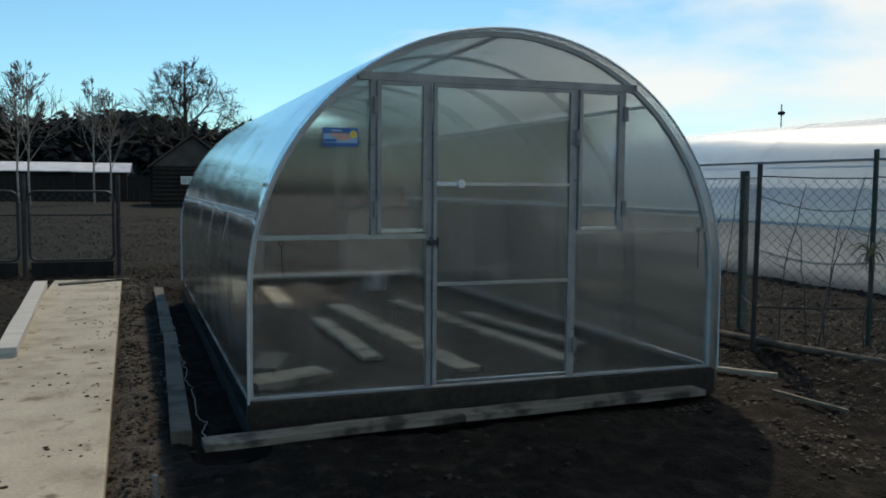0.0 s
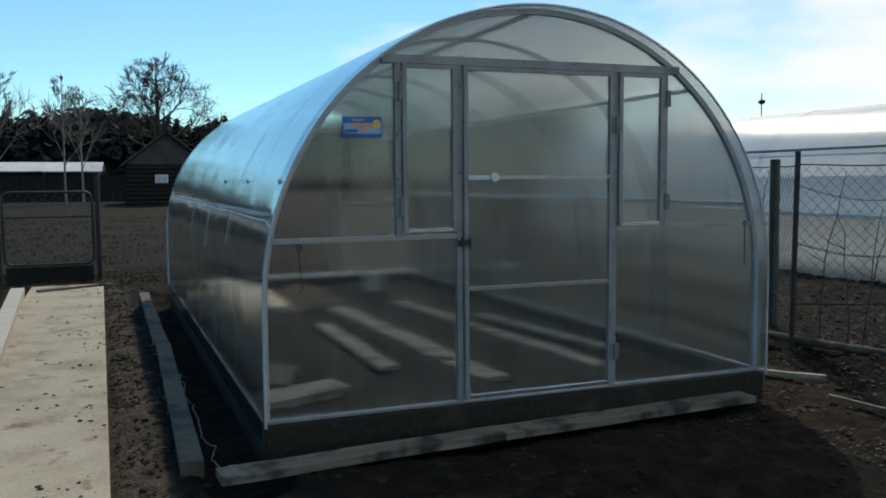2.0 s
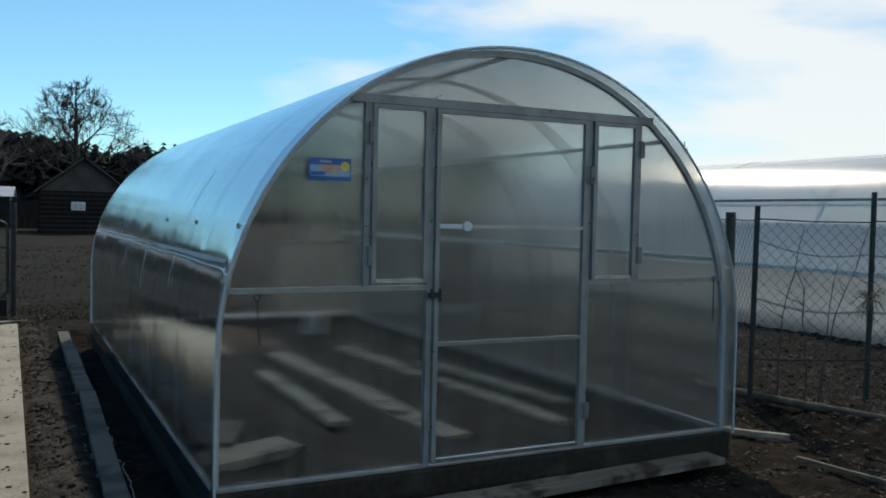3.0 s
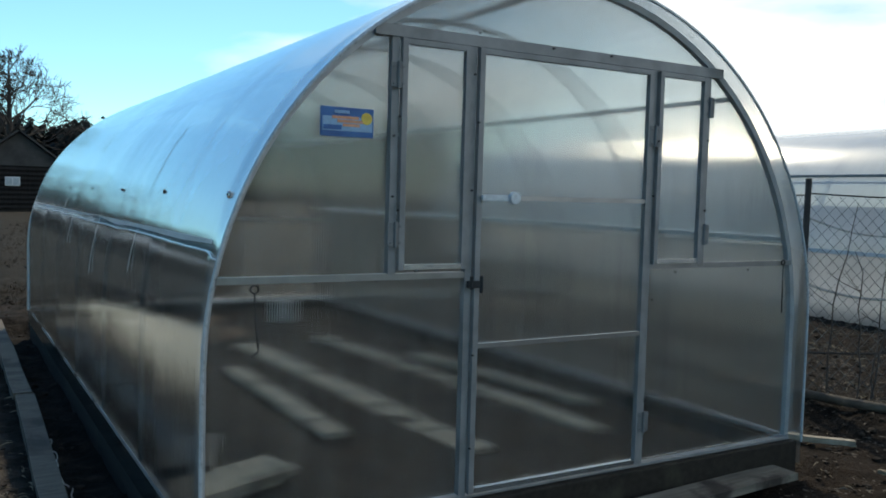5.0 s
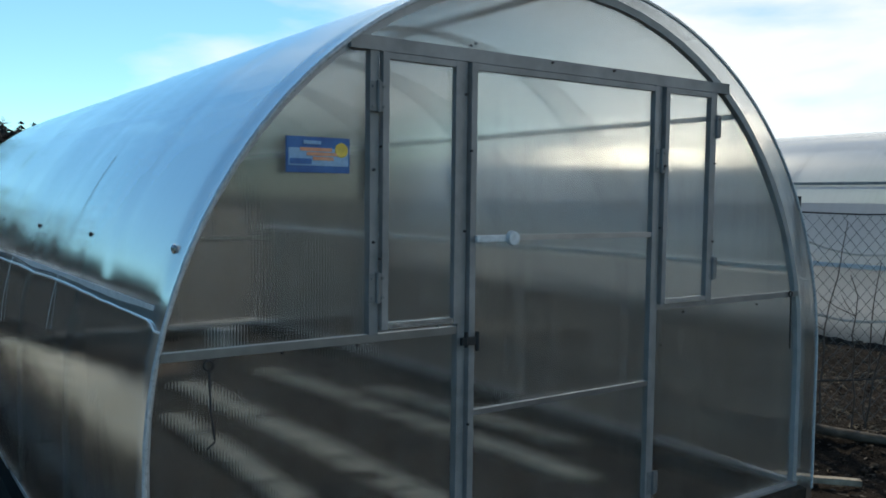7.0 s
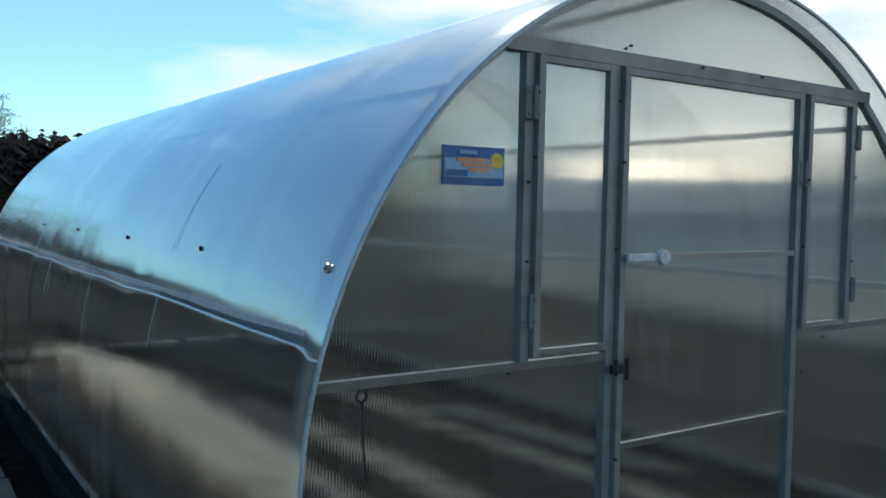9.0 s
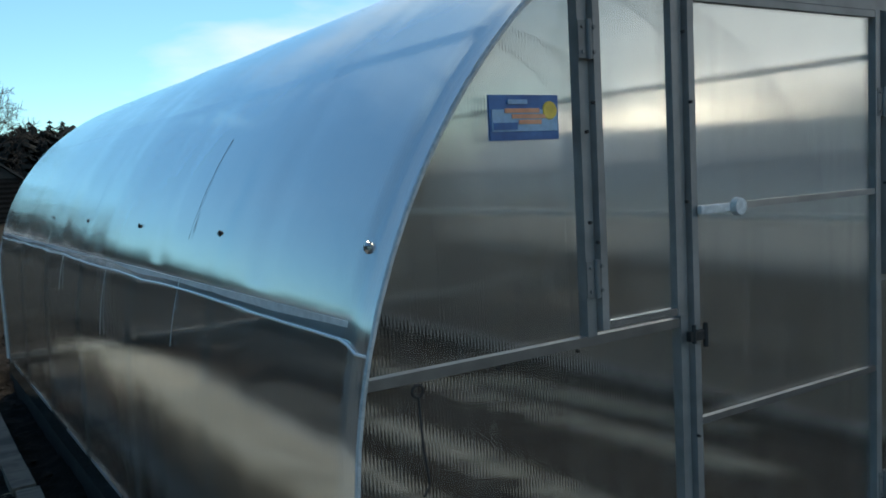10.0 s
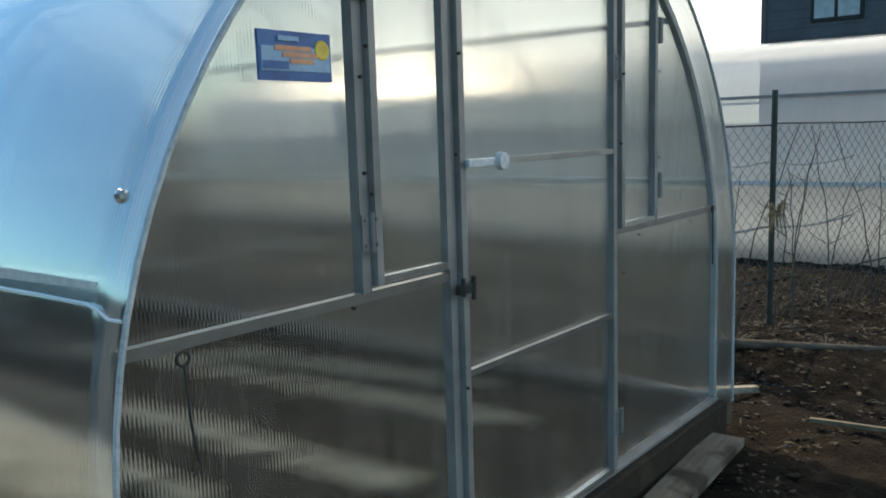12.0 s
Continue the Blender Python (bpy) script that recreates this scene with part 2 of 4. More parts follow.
def ribbed_sheet(name, pitch=0.0090, slope=0.062, haze=0.045):
    """Clear twin-wall sheet of real thickness: its upright ribs bend light sideways, a little dust scatters it."""
    m, n, l, out = nodes_of(name)
    co = n.new("ShaderNodeTexCoord")
    sep = n.new("ShaderNodeSeparateXYZ")
    l.new(co.outputs["Object"], sep.inputs[0])
    k = n.new("ShaderNodeMath")
    k.operation = "MULTIPLY"
    k.inputs[1].default_value = 2 * math.pi / pitch
    l.new(sep.outputs["X"], k.inputs[0])
    s = n.new("ShaderNodeMath")
    s.operation = "SINE"
    l.new(k.outputs[0], s.inputs[0])
    a = n.new("ShaderNodeMath")
    a.operation = "MULTIPLY"
    a.inputs[1].default_value = slope
    l.new(s.outputs[0], a.inputs[0])
    v = n.new("ShaderNodeCombineXYZ")
    l.new(a.outputs[0], v.inputs[0])
    g = n.new("ShaderNodeNewGeometry")
    add = n.new("ShaderNodeVectorMath")
    l.new(g.outputs["Normal"], add.inputs[0])
    l.new(v.outputs[0], add.inputs[1])
    nor = n.new("ShaderNodeVectorMath")
    nor.operation = "NORMALIZE"
    l.new(add.outputs[0], nor.inputs[0])
    glass = n.new("ShaderNodeBsdfGlass")
    glass.inputs["Color"].default_value = (0.96, 0.975, 0.97, 1)
    glass.inputs["Roughness"].default_value, glass.inputs["IOR"].default_value = 0.062, 1.45
    l.new(nor.outputs[0], glass.inputs["Normal"])
    streak = noise_at(n, l, 3.0, 5, (9, 9, 0.5))
    trans = n.new("ShaderNodeBsdfTranslucent")
    trans.inputs[0].default_value = (0.86, 0.87, 0.85, 1)
    diff = n.new("ShaderNodeBsdfDiffuse")
    diff.inputs[0].default_value = (0.5, 0.5, 0.49, 1)
    sc = n.new("ShaderNodeMixShader")
    sc.inputs[0].default_value = 0.3
    l.new(trans.outputs[0], sc.inputs[1])
    l.new(diff.outputs[0], sc.inputs[2])
    body = n.new("ShaderNodeMixShader")
    fine = noise_at(n, l, 3.0, 6, (45, 45, 0.45))
    l.new(ramp(n, l, blend(n, l, 0.5, streak, fine), [(0.34, (haze * 0.25,) * 3), (0.52, (haze,) * 3), (0.68, (haze * 2.5,) * 3)]), body.inputs[0])
    l.new(glass.outputs[0], body.inputs[1])
    l.new(sc.outputs[0], body.inputs[2])
    l.new(body.outputs[0], out.inputs[0])
    return m


POLY_GABLE = ribbed_sheet("polycarbonate_gable")
# film, dust and mirror colours are bluish: the sky's reflection is put into them
POLY_ROOF = polycarbonate("polycarbonate_roof", "Y", haze=0.085, ior=3.6, gloss=0.115, rib=0.04, film=(0.66, 0.79, 0.86), tint=(0.93, 0.95, 0.95), bend=0.75, front=0.7, dust_sky_col=((0.34, 0.42, 0.46), (0.46, 0.54, 0.57)), mirror_tint=(0.84, 0.95, 0.99))
POLY_OLD = polycarbonate("polycarbonate_weathered", "Y", haze=0.80, bend=0.0, ior=1.9, film=(0.92, 0.92, 0.9), gloss=0.2, rib=0.05, pitch=0.02)
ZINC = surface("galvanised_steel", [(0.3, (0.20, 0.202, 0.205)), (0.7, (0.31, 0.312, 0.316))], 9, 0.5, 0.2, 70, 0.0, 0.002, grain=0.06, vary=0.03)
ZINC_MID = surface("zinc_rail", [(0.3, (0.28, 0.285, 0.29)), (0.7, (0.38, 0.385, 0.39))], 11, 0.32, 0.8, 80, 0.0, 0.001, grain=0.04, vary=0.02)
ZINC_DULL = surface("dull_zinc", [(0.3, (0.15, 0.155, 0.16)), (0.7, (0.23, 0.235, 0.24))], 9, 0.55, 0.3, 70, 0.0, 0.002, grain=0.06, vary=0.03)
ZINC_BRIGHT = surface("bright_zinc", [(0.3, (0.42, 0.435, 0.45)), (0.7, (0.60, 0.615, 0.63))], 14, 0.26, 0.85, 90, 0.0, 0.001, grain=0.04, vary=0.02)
TRIM = surface("clear_edge_profile", [(0.3, (0.42, 0.47, 0.50)), (0.7, (0.60, 0.65, 0.68))], 8, 0.3, 0.0, 80, 0.1, 0.002)
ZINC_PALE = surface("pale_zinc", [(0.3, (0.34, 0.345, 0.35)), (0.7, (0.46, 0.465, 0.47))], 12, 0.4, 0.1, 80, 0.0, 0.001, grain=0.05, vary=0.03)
# near-white so that the bead reads as a glint on the bent sheet
GLINT = surface("painted_glint", [(0.3, (0.78, 0.79, 0.79)), (0.7, (0.88, 0.88, 0.87))], 8, 0.18, 0.0, 80, 0.0, 0.001, grain=0.02, vary=0.02, spec=0.9)
TIMBER = surface("dark_timber", [(0.3, (0.013, 0.0105, 0.0075)), (0.7, (0.034, 0.027, 0.019))], 3, 0.85, 0, 45, 0.5, 0.006, (9, 0.8, 9), spots=(5, 0.55, 0.75, (0.05, 0.045, 0.03)))
BOARD = surface("weathered_board", [(0.3, (0.13, 0.115, 0.09)), (0.7, (0.27, 0.245, 0.20))], 3, 0.85, 0, 40, 0.5, 0.005, (0.9, 12, 12), spots=(5, 0.50, 0.64, (0.04, 0.033, 0.028)))
BOARD_L = surface("weathered_board_long", [(0.3, (0.075, 0.064, 0.050)), (0.7, (0.15, 0.130, 0.104))], 3, 0.85, 0, 40, 0.5, 0.005, (12, 0.9, 12), spots=(4, 0.48, 0.62, (0.035, 0.03, 0.026)))
DUSTY = surface("dusty_board", [(0.3, (0.25, 0.22, 0.17)), (0.7, (0.42, 0.375, 0.30))], 3, 0.9, 0, 30, 0.4, 0.004, (6, 0.9, 6), spots=(4, 0.52, 0.68, (0.07, 0.055, 0.04)))
PALE = surface("pale_sawn_timber", [(0.3, (0.42, 0.40, 0.36)), (0.7, (0.62, 0.60, 0.55))], 3, 0.8, 0, 40, 0.4, 0.004, (12, 0.9, 12))
CONCRETE = surface("concrete_path", [(0.25, (0.27, 0.235, 0.17)), (0.5, (0.44, 0.395, 0.305)), (0.8, (0.54, 0.49, 0.39))], 2.6, 0.9, 0, 55, 0.4, 0.008, spots=(6, 0.60, 0.72, (0.16, 0.125, 0.085)))
SOIL = surface("soil_clods", [(0.3, (0.016, 0.013, 0.010)), (0.7, (0.055, 0.045, 0.036))], 5, 0.95, 0, 60, 0.7, 0.02, spec=0.15)
STRAW = surface("dry_grass", [(0.3, (0.12, 0.10, 0.065)), (0.7, (0.28, 0.24, 0.17))], 12, 0.85, 0, 80, 0.2, 0.003)
TWIG = surface("dry_canes", [(0.3, (0.05, 0.043, 0.038)), (0.7, (0.13, 0.11, 0.10))], 10, 0.85, 0, 60, 0.3, 0.003)
BARK = surface("dark_bark", [(0.3, (0.030, 0.026, 0.023)), (0.7, (0.075, 0.065, 0.058))], 5, 0.9, 0, 40, 0.5, 0.02)
BIRCH = surface("birch_bark", [(0.3, (0.20, 0.185, 0.17)), (0.7, (0.40, 0.38, 0.35))], 4, 0.85, 0, 20, 0.3, 0.01, spots=(3, 0.6, 0.68, (0.06, 0.055, 0.05)))
BIRCH_TWIG = surface("birch_twigs", [(0.3, (0.13, 0.11, 0.10)), (0.7, (0.26, 0.23, 0.21))], 4, 0.85, 0, 20, 0.2, 0.01)
NEEDLES = surface("conifer_needles", [(0.3, (0.012, 0.016, 0.017)), (0.7, (0.034, 0.042, 0.042))], 0.4, 0.95, 0, 3, 0.5, 0.1, spec=0.1)
IRON = surface("dark_painted_steel", [(0.3, (0.018, 0.02, 0.022)), (0.7, (0.05, 0.052, 0.055))], 8, 0.6, 0.2, 60, 0.2, 0.003, spots=(14, 0.66, 0.74, (0.11, 0.055, 0.03)))
GREEN_IRON = surface("dark_green_post", [(0.3, (0.022, 0.036, 0.032)), (0.7, (0.05, 0.075, 0.066))], 8, 0.6, 0.1, 60, 0.2, 0.003)
WIRE = surface("grey_wire", [(0.3, (0.09, 0.10, 0.10)), (0.7, (0.18, 0.195, 0.195))], 10, 0.5, 0.5, 60, 0.1, 0.001)
LOG = surface("old_dark_boards", [(0.3, (0.010, 0.008, 0.0075)), (0.7, (0.026, 0.022, 0.020))], 1.5, 0.9, 0, 14, 0.4, 0.02, (6, 6, 0.8), random_tone=0.25)
ROOFING = surface("old_roofing", [(0.3, (0.045, 0.042, 0.040)), (0.7, (0.095, 0.088, 0.083))], 1.2, 0.8, 0, 10, 0.4, 0.02)
WHITE_ROOF = surface("white_sheet_roofing", [(0.3, (0.62, 0.63, 0.64)), (0.7, (0.82, 0.83, 0.84))], 0.8, 0.5, 0, 9, 0.2, 0.01)
WHITE = surface("white_paint_and_sunlit_steel", [(0.3, (0.68, 0.68, 0.67)), (0.7, (0.82, 0.82, 0.81))], 2, 0.6, 0, 40, 0.15, 0.003)
SIDING = surface("grey_siding", [(0.3, (0.10, 0.10, 0.115)), (0.7, (0.15, 0.15, 0.165))], 1.3, 0.7, 0, 20, 0.2, 0.004)
CORD = surface("pale_cord", [(0.3, (0.45, 0.44, 0.42)), (0.7, (0.65, 0.64, 0.61))], 20, 0.8, 0, 90, 0.2, 0.001)
BLUE = surface("blue_print", [(0.3, (0.02, 0.085, 0.30)), (0.7, (0.05, 0.20, 0.52))], 9, 0.35, 0, 60, 0.05, 0.001)
LIGHT_BLUE = surface("light_blue_print", [(0.3, (0.22, 0.42, 0.70)), (0.7, (0.34, 0.55, 0.78))], 9, 0.35, 0, 60, 0.05, 0.001)
YELLOW = surface("yellow_print", [(0.3, (0.80, 0.52, 0.05)), (0.7, (0.90, 0.66, 0.12))], 9, 0.35, 0, 60, 0.05, 0.001)
ORANGE = surface("orange_print", [(0.3, (0.78, 0.30, 0.16)), (0.7, (0.85, 0.42, 0.26))], 9, 0.35, 0, 60, 0.05, 0.001)
CLEAR = surface("milky_plastic", [(0.3, (0.62, 0.66, 0.70)), (0.7, (0.78, 0.82, 0.85))], 9, 0.25, 0, 60, 0.05, 0.001)


def ground_material():
    m, n, l, out = nodes_of("soil_and_old_grass")
    p = n.new("ShaderNodeBsdfPrincipled")
    co = n.new("ShaderNodeTexCoord")
    sep = n.new("ShaderNodeSeparateXYZ")
    l.new(co.outputs["Object"], sep.inputs[0])
    coarse, mid, fine = noise_at(n, l, 0.9, 6), noise_at(n, l, 7, 7), noise_at(n, l, 60, 5)
    soil = ramp(n, l, mid, [(0.30, (0.004, 0.003, 0.0021)), (0.54, (0.0105, 0.008, 0.0056)), (0.74, (0.047, 0.037, 0.027))])
    soil = blend(n, l, 0.5, soil, ramp(n, l, fine, [(0.3, (0.3, 0.3, 0.3)), (0.7, (1, 1, 1))]), "MULTIPLY")
    red = blend(n, l, ramp(n, l, coarse, [(0.5, (0, 0, 0)), (0.7, (0.7, 0.7, 0.7))]), soil, (0.022, 0.0145, 0.0092))
    grass = ramp(n, l, mid, [(0.3, (0.004, 0.004, 0.0025)), (0.6, (0.010, 0.009, 0.005)), (0.8, (0.038, 0.032, 0.020))])
    far = n.new("ShaderNodeMath")
    far.operation = "MULTIPLY_ADD"
    far.use_clamp = True
    far.inputs[1].default_value, far.inputs[2].default_value = 0.35, -2.6
    l.new(sep.outputs["Y"], far.inputs[0])
    grass = blend(n, l, ramp(n, l, noise_at(n, l, 2.2, 6, (0.6, 1.6, 1)), [(0.60, (0, 0, 0)), (0.72, (0.6, 0.6, 0.6))]), grass, (0.10, 0.085, 0.058))
    col = blend(n, l, far.outputs[0], red, grass)
    # dusty trodden strip between the path and the edging beam
    across = n.new("ShaderNodeMath")
    across.operation = "MULTIPLY_ADD"
    across.inputs[1].default_value = -K
    l.new(sep.outputs["Y"], across.inputs[0])
    l.new(sep.outputs["X"], across.inputs[2])
    shifted = n.new("ShaderNodeMath")
    shifted.inputs[1].default_value = 2.6
    l.new(across.outputs[0], shifted.inputs[0])
    strip = ramp(n, l, shifted.outputs[0], [(0.30, (0, 0, 0)), (0.40, (0.85, 0.85, 0.85)), (0.60, (0.85, 0.85, 0.85)), (0.70, (0, 0, 0))])
    strip = blend(n, l, 1.0, strip, ramp(n, l, mid, [(0.34, (0.15, 0.15, 0.15)), (0.55, (1, 1, 1))]), "MULTIPLY")
    along = n.new("ShaderNodeMath")
    along.operation = "MULTIPLY_ADD"
    along.inputs[1].default_value, along.inputs[2].default_value = 1 / 16, 0.5
    l.new(sep.outputs["Y"], along.inputs[0])
    strip = blend(n, l, 1.0, strip, ramp(n, l, along.outputs[0], [(0.16, (0, 0, 0)), (0.22, (1, 1, 1)), (0.92, (1, 1, 1)), (0.98, (0, 0, 0))]), "MULTIPLY")
    dusty = ramp(n, l, fine, [(0.3, (0.035, 0.029, 0.022)), (0.7, (0.135, 0.115, 0.092))])
    col = blend(n, l, strip, col, dusty)
    l.new(col, p.inputs["Base Color"])
    p.inputs["Roughness"].default_value = 0.95
    p.inputs["Specular IOR Level"].default_value = 0.15
    l.new(bump_of(n, l, blend(n, l, 0.45, mid, fine), 1.0, 0.05), p.inputs["Normal"])
    l.new(p.outputs[0], out.inputs[0])
    return m


GROUND = ground_material()

# ---------------------------------------------------------------- ground
HALF, LONG = 1.5, 5.95           # half the greenhouse's width, and its length
BASE = 0.14                     # top of the timber base


def step(a, b, v):
    t = min(1.0, max(0.0, (v - a) / (b - a)))
    return t * t * (3 - 2 * t)


def ground_height(x, y):
    xs = x - K * y
    h = 0.0
    # a trench runs along the side of the base, and a shallow one before the front
    side = step(-1.83, -1.74, xs) * (1 - step(-1.50, -1.42, xs)) * step(-0.6, -0.35, y) * (1 - step(6.1, 6.5, y))
    front = step(-0.42, -0.2, y) * (1 - step(0.0, 0.1, y)) * step(-1.8, -1.6, xs) * (1 - step(1.45, 1.7, xs))
    h -= 0.13 * side + 0.05 * front * (1 - side)
    # the bank before the fence
    h += 0.13 * step(1.9, 2.7, xs) * (1 - step(9, 30, y))
    inside = step(-1.45, -1.38, xs) * (1 - step(1.38, 1.45, xs)) * step(0.02, 0.1, y) * (1 - step(5.9, 6.0, y))
    path = step(-3.6, -3.3, xs) * (1 - step(-2.25, -2.12, xs)) * (1 - step(7.0, 7.6, y))
    rough = 1 - 0.6 * inside - 0.95 * path
    near = 1 - step(12, 40, math.hypot(x, y))
    v = Vector((x, y, 0))
    n1 = noise.noise(v * 1.3) * 0.035 + noise.noise(v * 4.7) * 0.022 + abs(noise.noise(v * 11)) * 0.030 + noise.noise(v * 19) * 0.010
    h += rough * (near * n1 + 0.12 * noise.noise(v * 0.12) * step(12, 60, y))
    return h - 0.03 * path


def build_ground():
    def axis(fine0, fine1, d, far):
        a = [fine0 + d * i for i in range(int((fine1 - fine0) / d) + 1)]
        s, up, dn = d, [], []
        v = a[-1]
        while v < far:
            s *= 1.22
            v += s
            up.append(v)
        s, v = d, a[0]
        while v > -far:
            s *= 1.22
            v -= s
            dn.append(v)
        return dn[::-1] + a + up
    xs, ys = axis(-4.4, 4.6, 0.034, 1500), axis(-3.6, 9.0, 0.045, 1500)
    nx = len(xs)
    verts = [(x, y, ground_height(x, y)) for y in ys for x in xs]
    faces = [(j * nx + i, j * nx + i + 1, (j + 1) * nx + i + 1, (j + 1) * nx + i) for j in range(len(ys) - 1) for i in range(nx - 1)]
    me = bpy.data.meshes.new("ground")
    me.from_pydata(verts, [], faces)
    me.polygons.foreach_set("use_smooth", [True] * len(me.polygons))
    me.materials.append(GROUND)
    return tagged(new("ground", me), "dark bare garden soil turning to old grass farther off", "ground", kind="structure")


build_ground()

# ---------------------------------------------------------------- greenhouse
RAD, MID = 1.497, 0.733         # radius and centre height of the arch


def arch(t, r=0.0):
    """A point of the arch: t from 0 (foot at -x) over 0.5 (ridge) to 1; r outwards."""
    leg = MID - BASE
    total = 2 * leg + math.pi * RAD
    s = t * total
    if s < leg:
        return Vector((-(HALF + (RAD - HALF) * s / leg) - r, 0, BASE + s))
    if s > total - leg:
        s = total - s
        return Vector(((HALF + (RAD - HALF) * s / leg) + r, 0, BASE + s))
    a = math.pi - (s - leg) / RAD
    return Vector(((RAD + r) * math.cos(a), 0, MID + (RAD + r) * math.sin(a)))


def t_at(z):
    """t on the -x side at the height z."""
    leg = MID - BASE
    total = 2 * leg + math.pi * RAD
    if z < MID:
        return (z - BASE) / total
    return (leg + RAD * math.asin(min(1, (z - MID) / RAD))) / total


def arch_x(z):
    return HALF if z < MID else math.sqrt(max(0, RAD * RAD - (z - MID) ** 2))


def arch_tube(y, w=0.028, inset=0.020, n=48):
    pts = [arch(i / n, -inset) + Vector((0, y, 0)) for i in range(n + 1)]
    return sweep(bmesh.new(), pts, w / math.sqrt(2), 4, up=Vector((0, 1, 0)), turn=math.pi / 4)


PURLINS = [t_at(1.156), t_at(1.80), 0.5, 1 - t_at(1.84), 1 - t_at(1.165)]
gh = thing("greenhouse", "arched polycarbonate greenhouse on a galvanised steel frame, door shut", "greenhouse")
ARCHES = (0.012, 0.93, 1.87, 2.86, 3.85, 4.85, LONG - 0.012)
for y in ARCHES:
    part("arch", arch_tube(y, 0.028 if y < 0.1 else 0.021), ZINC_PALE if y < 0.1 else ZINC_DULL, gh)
# purlins towards +x are white: their sunlit shine is put into the colour
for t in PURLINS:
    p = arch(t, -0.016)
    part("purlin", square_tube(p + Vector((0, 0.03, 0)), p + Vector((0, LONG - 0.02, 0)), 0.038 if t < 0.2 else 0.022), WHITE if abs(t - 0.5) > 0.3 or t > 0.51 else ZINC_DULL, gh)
for sx in (-1, 1):
    part("sill_rail", boxed(sx * (HALF - 0.018) - 0.014, sx * (HALF - 0.018) + 0.014, 0.03, LONG - 0.03, BASE, BASE + 0.022, 0.003), ZINC, gh)


def roof_sheet(y0, y1, seed=1):
    """One bent sheet from foot to foot; it sags a little between the arches and is pinched over the side purlins."""
    bm = bmesh.new()
    ts = []
    t = -0.019
    tk = t_at(1.132)
    while t < 1.019:
        ts.append(t)
        near = min(abs(t - tk), abs(t - (1 - tk)))
        t += 0.0003 if near < 0.003 else 0.0015 if near < 0.012 else 0.011
    ts.append(1.019)
    ys = [y0 + (y1 - y0) * j / 34 for j in range(35)]
    if y0 < 0:
        ys = [y0 + 0.012 * j for j in range(13)] + [y for y in ys if y > 0.09]
    rows = []
    for y in ys:
        row = []
        lip = -0.007 * (1 - step(-0.075, 0.05, y))
        for t in ts:
            k = min(abs(t - tk), abs(t - 1 + tk)) * (2 * (MID - BASE) + math.pi * RAD)
            wav = noise.noise(Vector((y * 2.1, 7.3 + seed, 0))) + 0.35 * noise.noise(Vector((y * 7.0, 1.3 + seed, 0)))
            k = (k if tk < t < 1 - tk else -k) - 0.010 * wav
            k += 0.022 * (1 - step(-0.02, 0.03, y))
            low, high = 0.010 * math.exp(min(0.0, k) / 0.22), 0.0075 + 0.012 * (1 - math.exp(-max(0.0, k) / 0.20))
            ridge = low + (high - low) * step(-0.0015, 0.0015, k) + 0.0008 * math.exp(-((k + 0.010) / 0.010) ** 2)
            swell = 0.006 * noise.noise(Vector((y * 1.5, t * 4.0, seed))) + 0.0008 * noise.noise(Vector((y * 5.5, t * 9.0, seed)))
            nick = 0.0014 * math.exp(-(((y - 0.06) % 0.96 - 0.5) / 0.05) ** 2) if 0.18 < t < 0.82 else 0.0
            p = arch(t, -0.005 + ridge + swell - nick + lip * step(0.0, 0.03, min(t - tk, 1 - tk - t)))
            row.append(bm.verts.new((p.x, y, p.z)))
        rows.append(row)
    for a, b in zip(rows, rows[1:]):
        for i in range(len(ts) - 1):
            bm.faces.new((a[i], a[i + 1], b[i + 1], b[i]))
    return bm


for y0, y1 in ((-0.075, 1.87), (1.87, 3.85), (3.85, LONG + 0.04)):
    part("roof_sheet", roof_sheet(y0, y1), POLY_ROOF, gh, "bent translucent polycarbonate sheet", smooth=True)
for y in (-0.074, LONG + 0.04):
    pts = [arch(i / 60, 0.0) + Vector((0, y, 0)) for i in range(61)]
    part("edge_profile", sweep(bmesh.new(), pts, 0.0065, 6, up=Vector((0, 1, 0))), TRIM, gh, "pale clear plastic edge profile")
pts = [arch(t_at(1.29 + 0.032 * i), 0.0145 + 0.006 * noise.noise(Vector((1.8, 4 * t_at(1.29 + 0.032 * i), 1)))) + Vector((0, 1.20, 0)) for i in range(11)]
part("seam", sweep(bmesh.new(), pts, 0.0006, 4, up=Vector((0, 1, 0))), IRON, gh, "thin dark line where a rib has split")
for y, z0, z1 in ((1.21, 0.95, 1.17), (2.25, 0.85, 1.19), (3.27, 0.95, 1.16), (3.82, 1.12, 1.34)):
    pts = [arch(t_at(z0 + (z1 - z0) * i / 8), 0.0070) + Vector((0, y, 0)) for i in range(9)]
    part("crease", sweep(bmesh.new(), pts, 0.0011, 4, up=Vector((0, 1, 0))), TRIM, gh, "fine pale crease along one rib")
# white bead added to paint the bend's glint over the side purlin, on both sides
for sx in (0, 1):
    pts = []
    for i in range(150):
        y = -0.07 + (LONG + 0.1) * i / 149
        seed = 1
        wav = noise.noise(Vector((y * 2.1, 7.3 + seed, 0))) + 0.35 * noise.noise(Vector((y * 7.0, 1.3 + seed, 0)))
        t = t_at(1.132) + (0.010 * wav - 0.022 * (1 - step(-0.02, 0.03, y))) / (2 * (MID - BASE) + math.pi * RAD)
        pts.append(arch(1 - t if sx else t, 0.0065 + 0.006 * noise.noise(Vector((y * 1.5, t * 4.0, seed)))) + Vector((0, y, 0)))
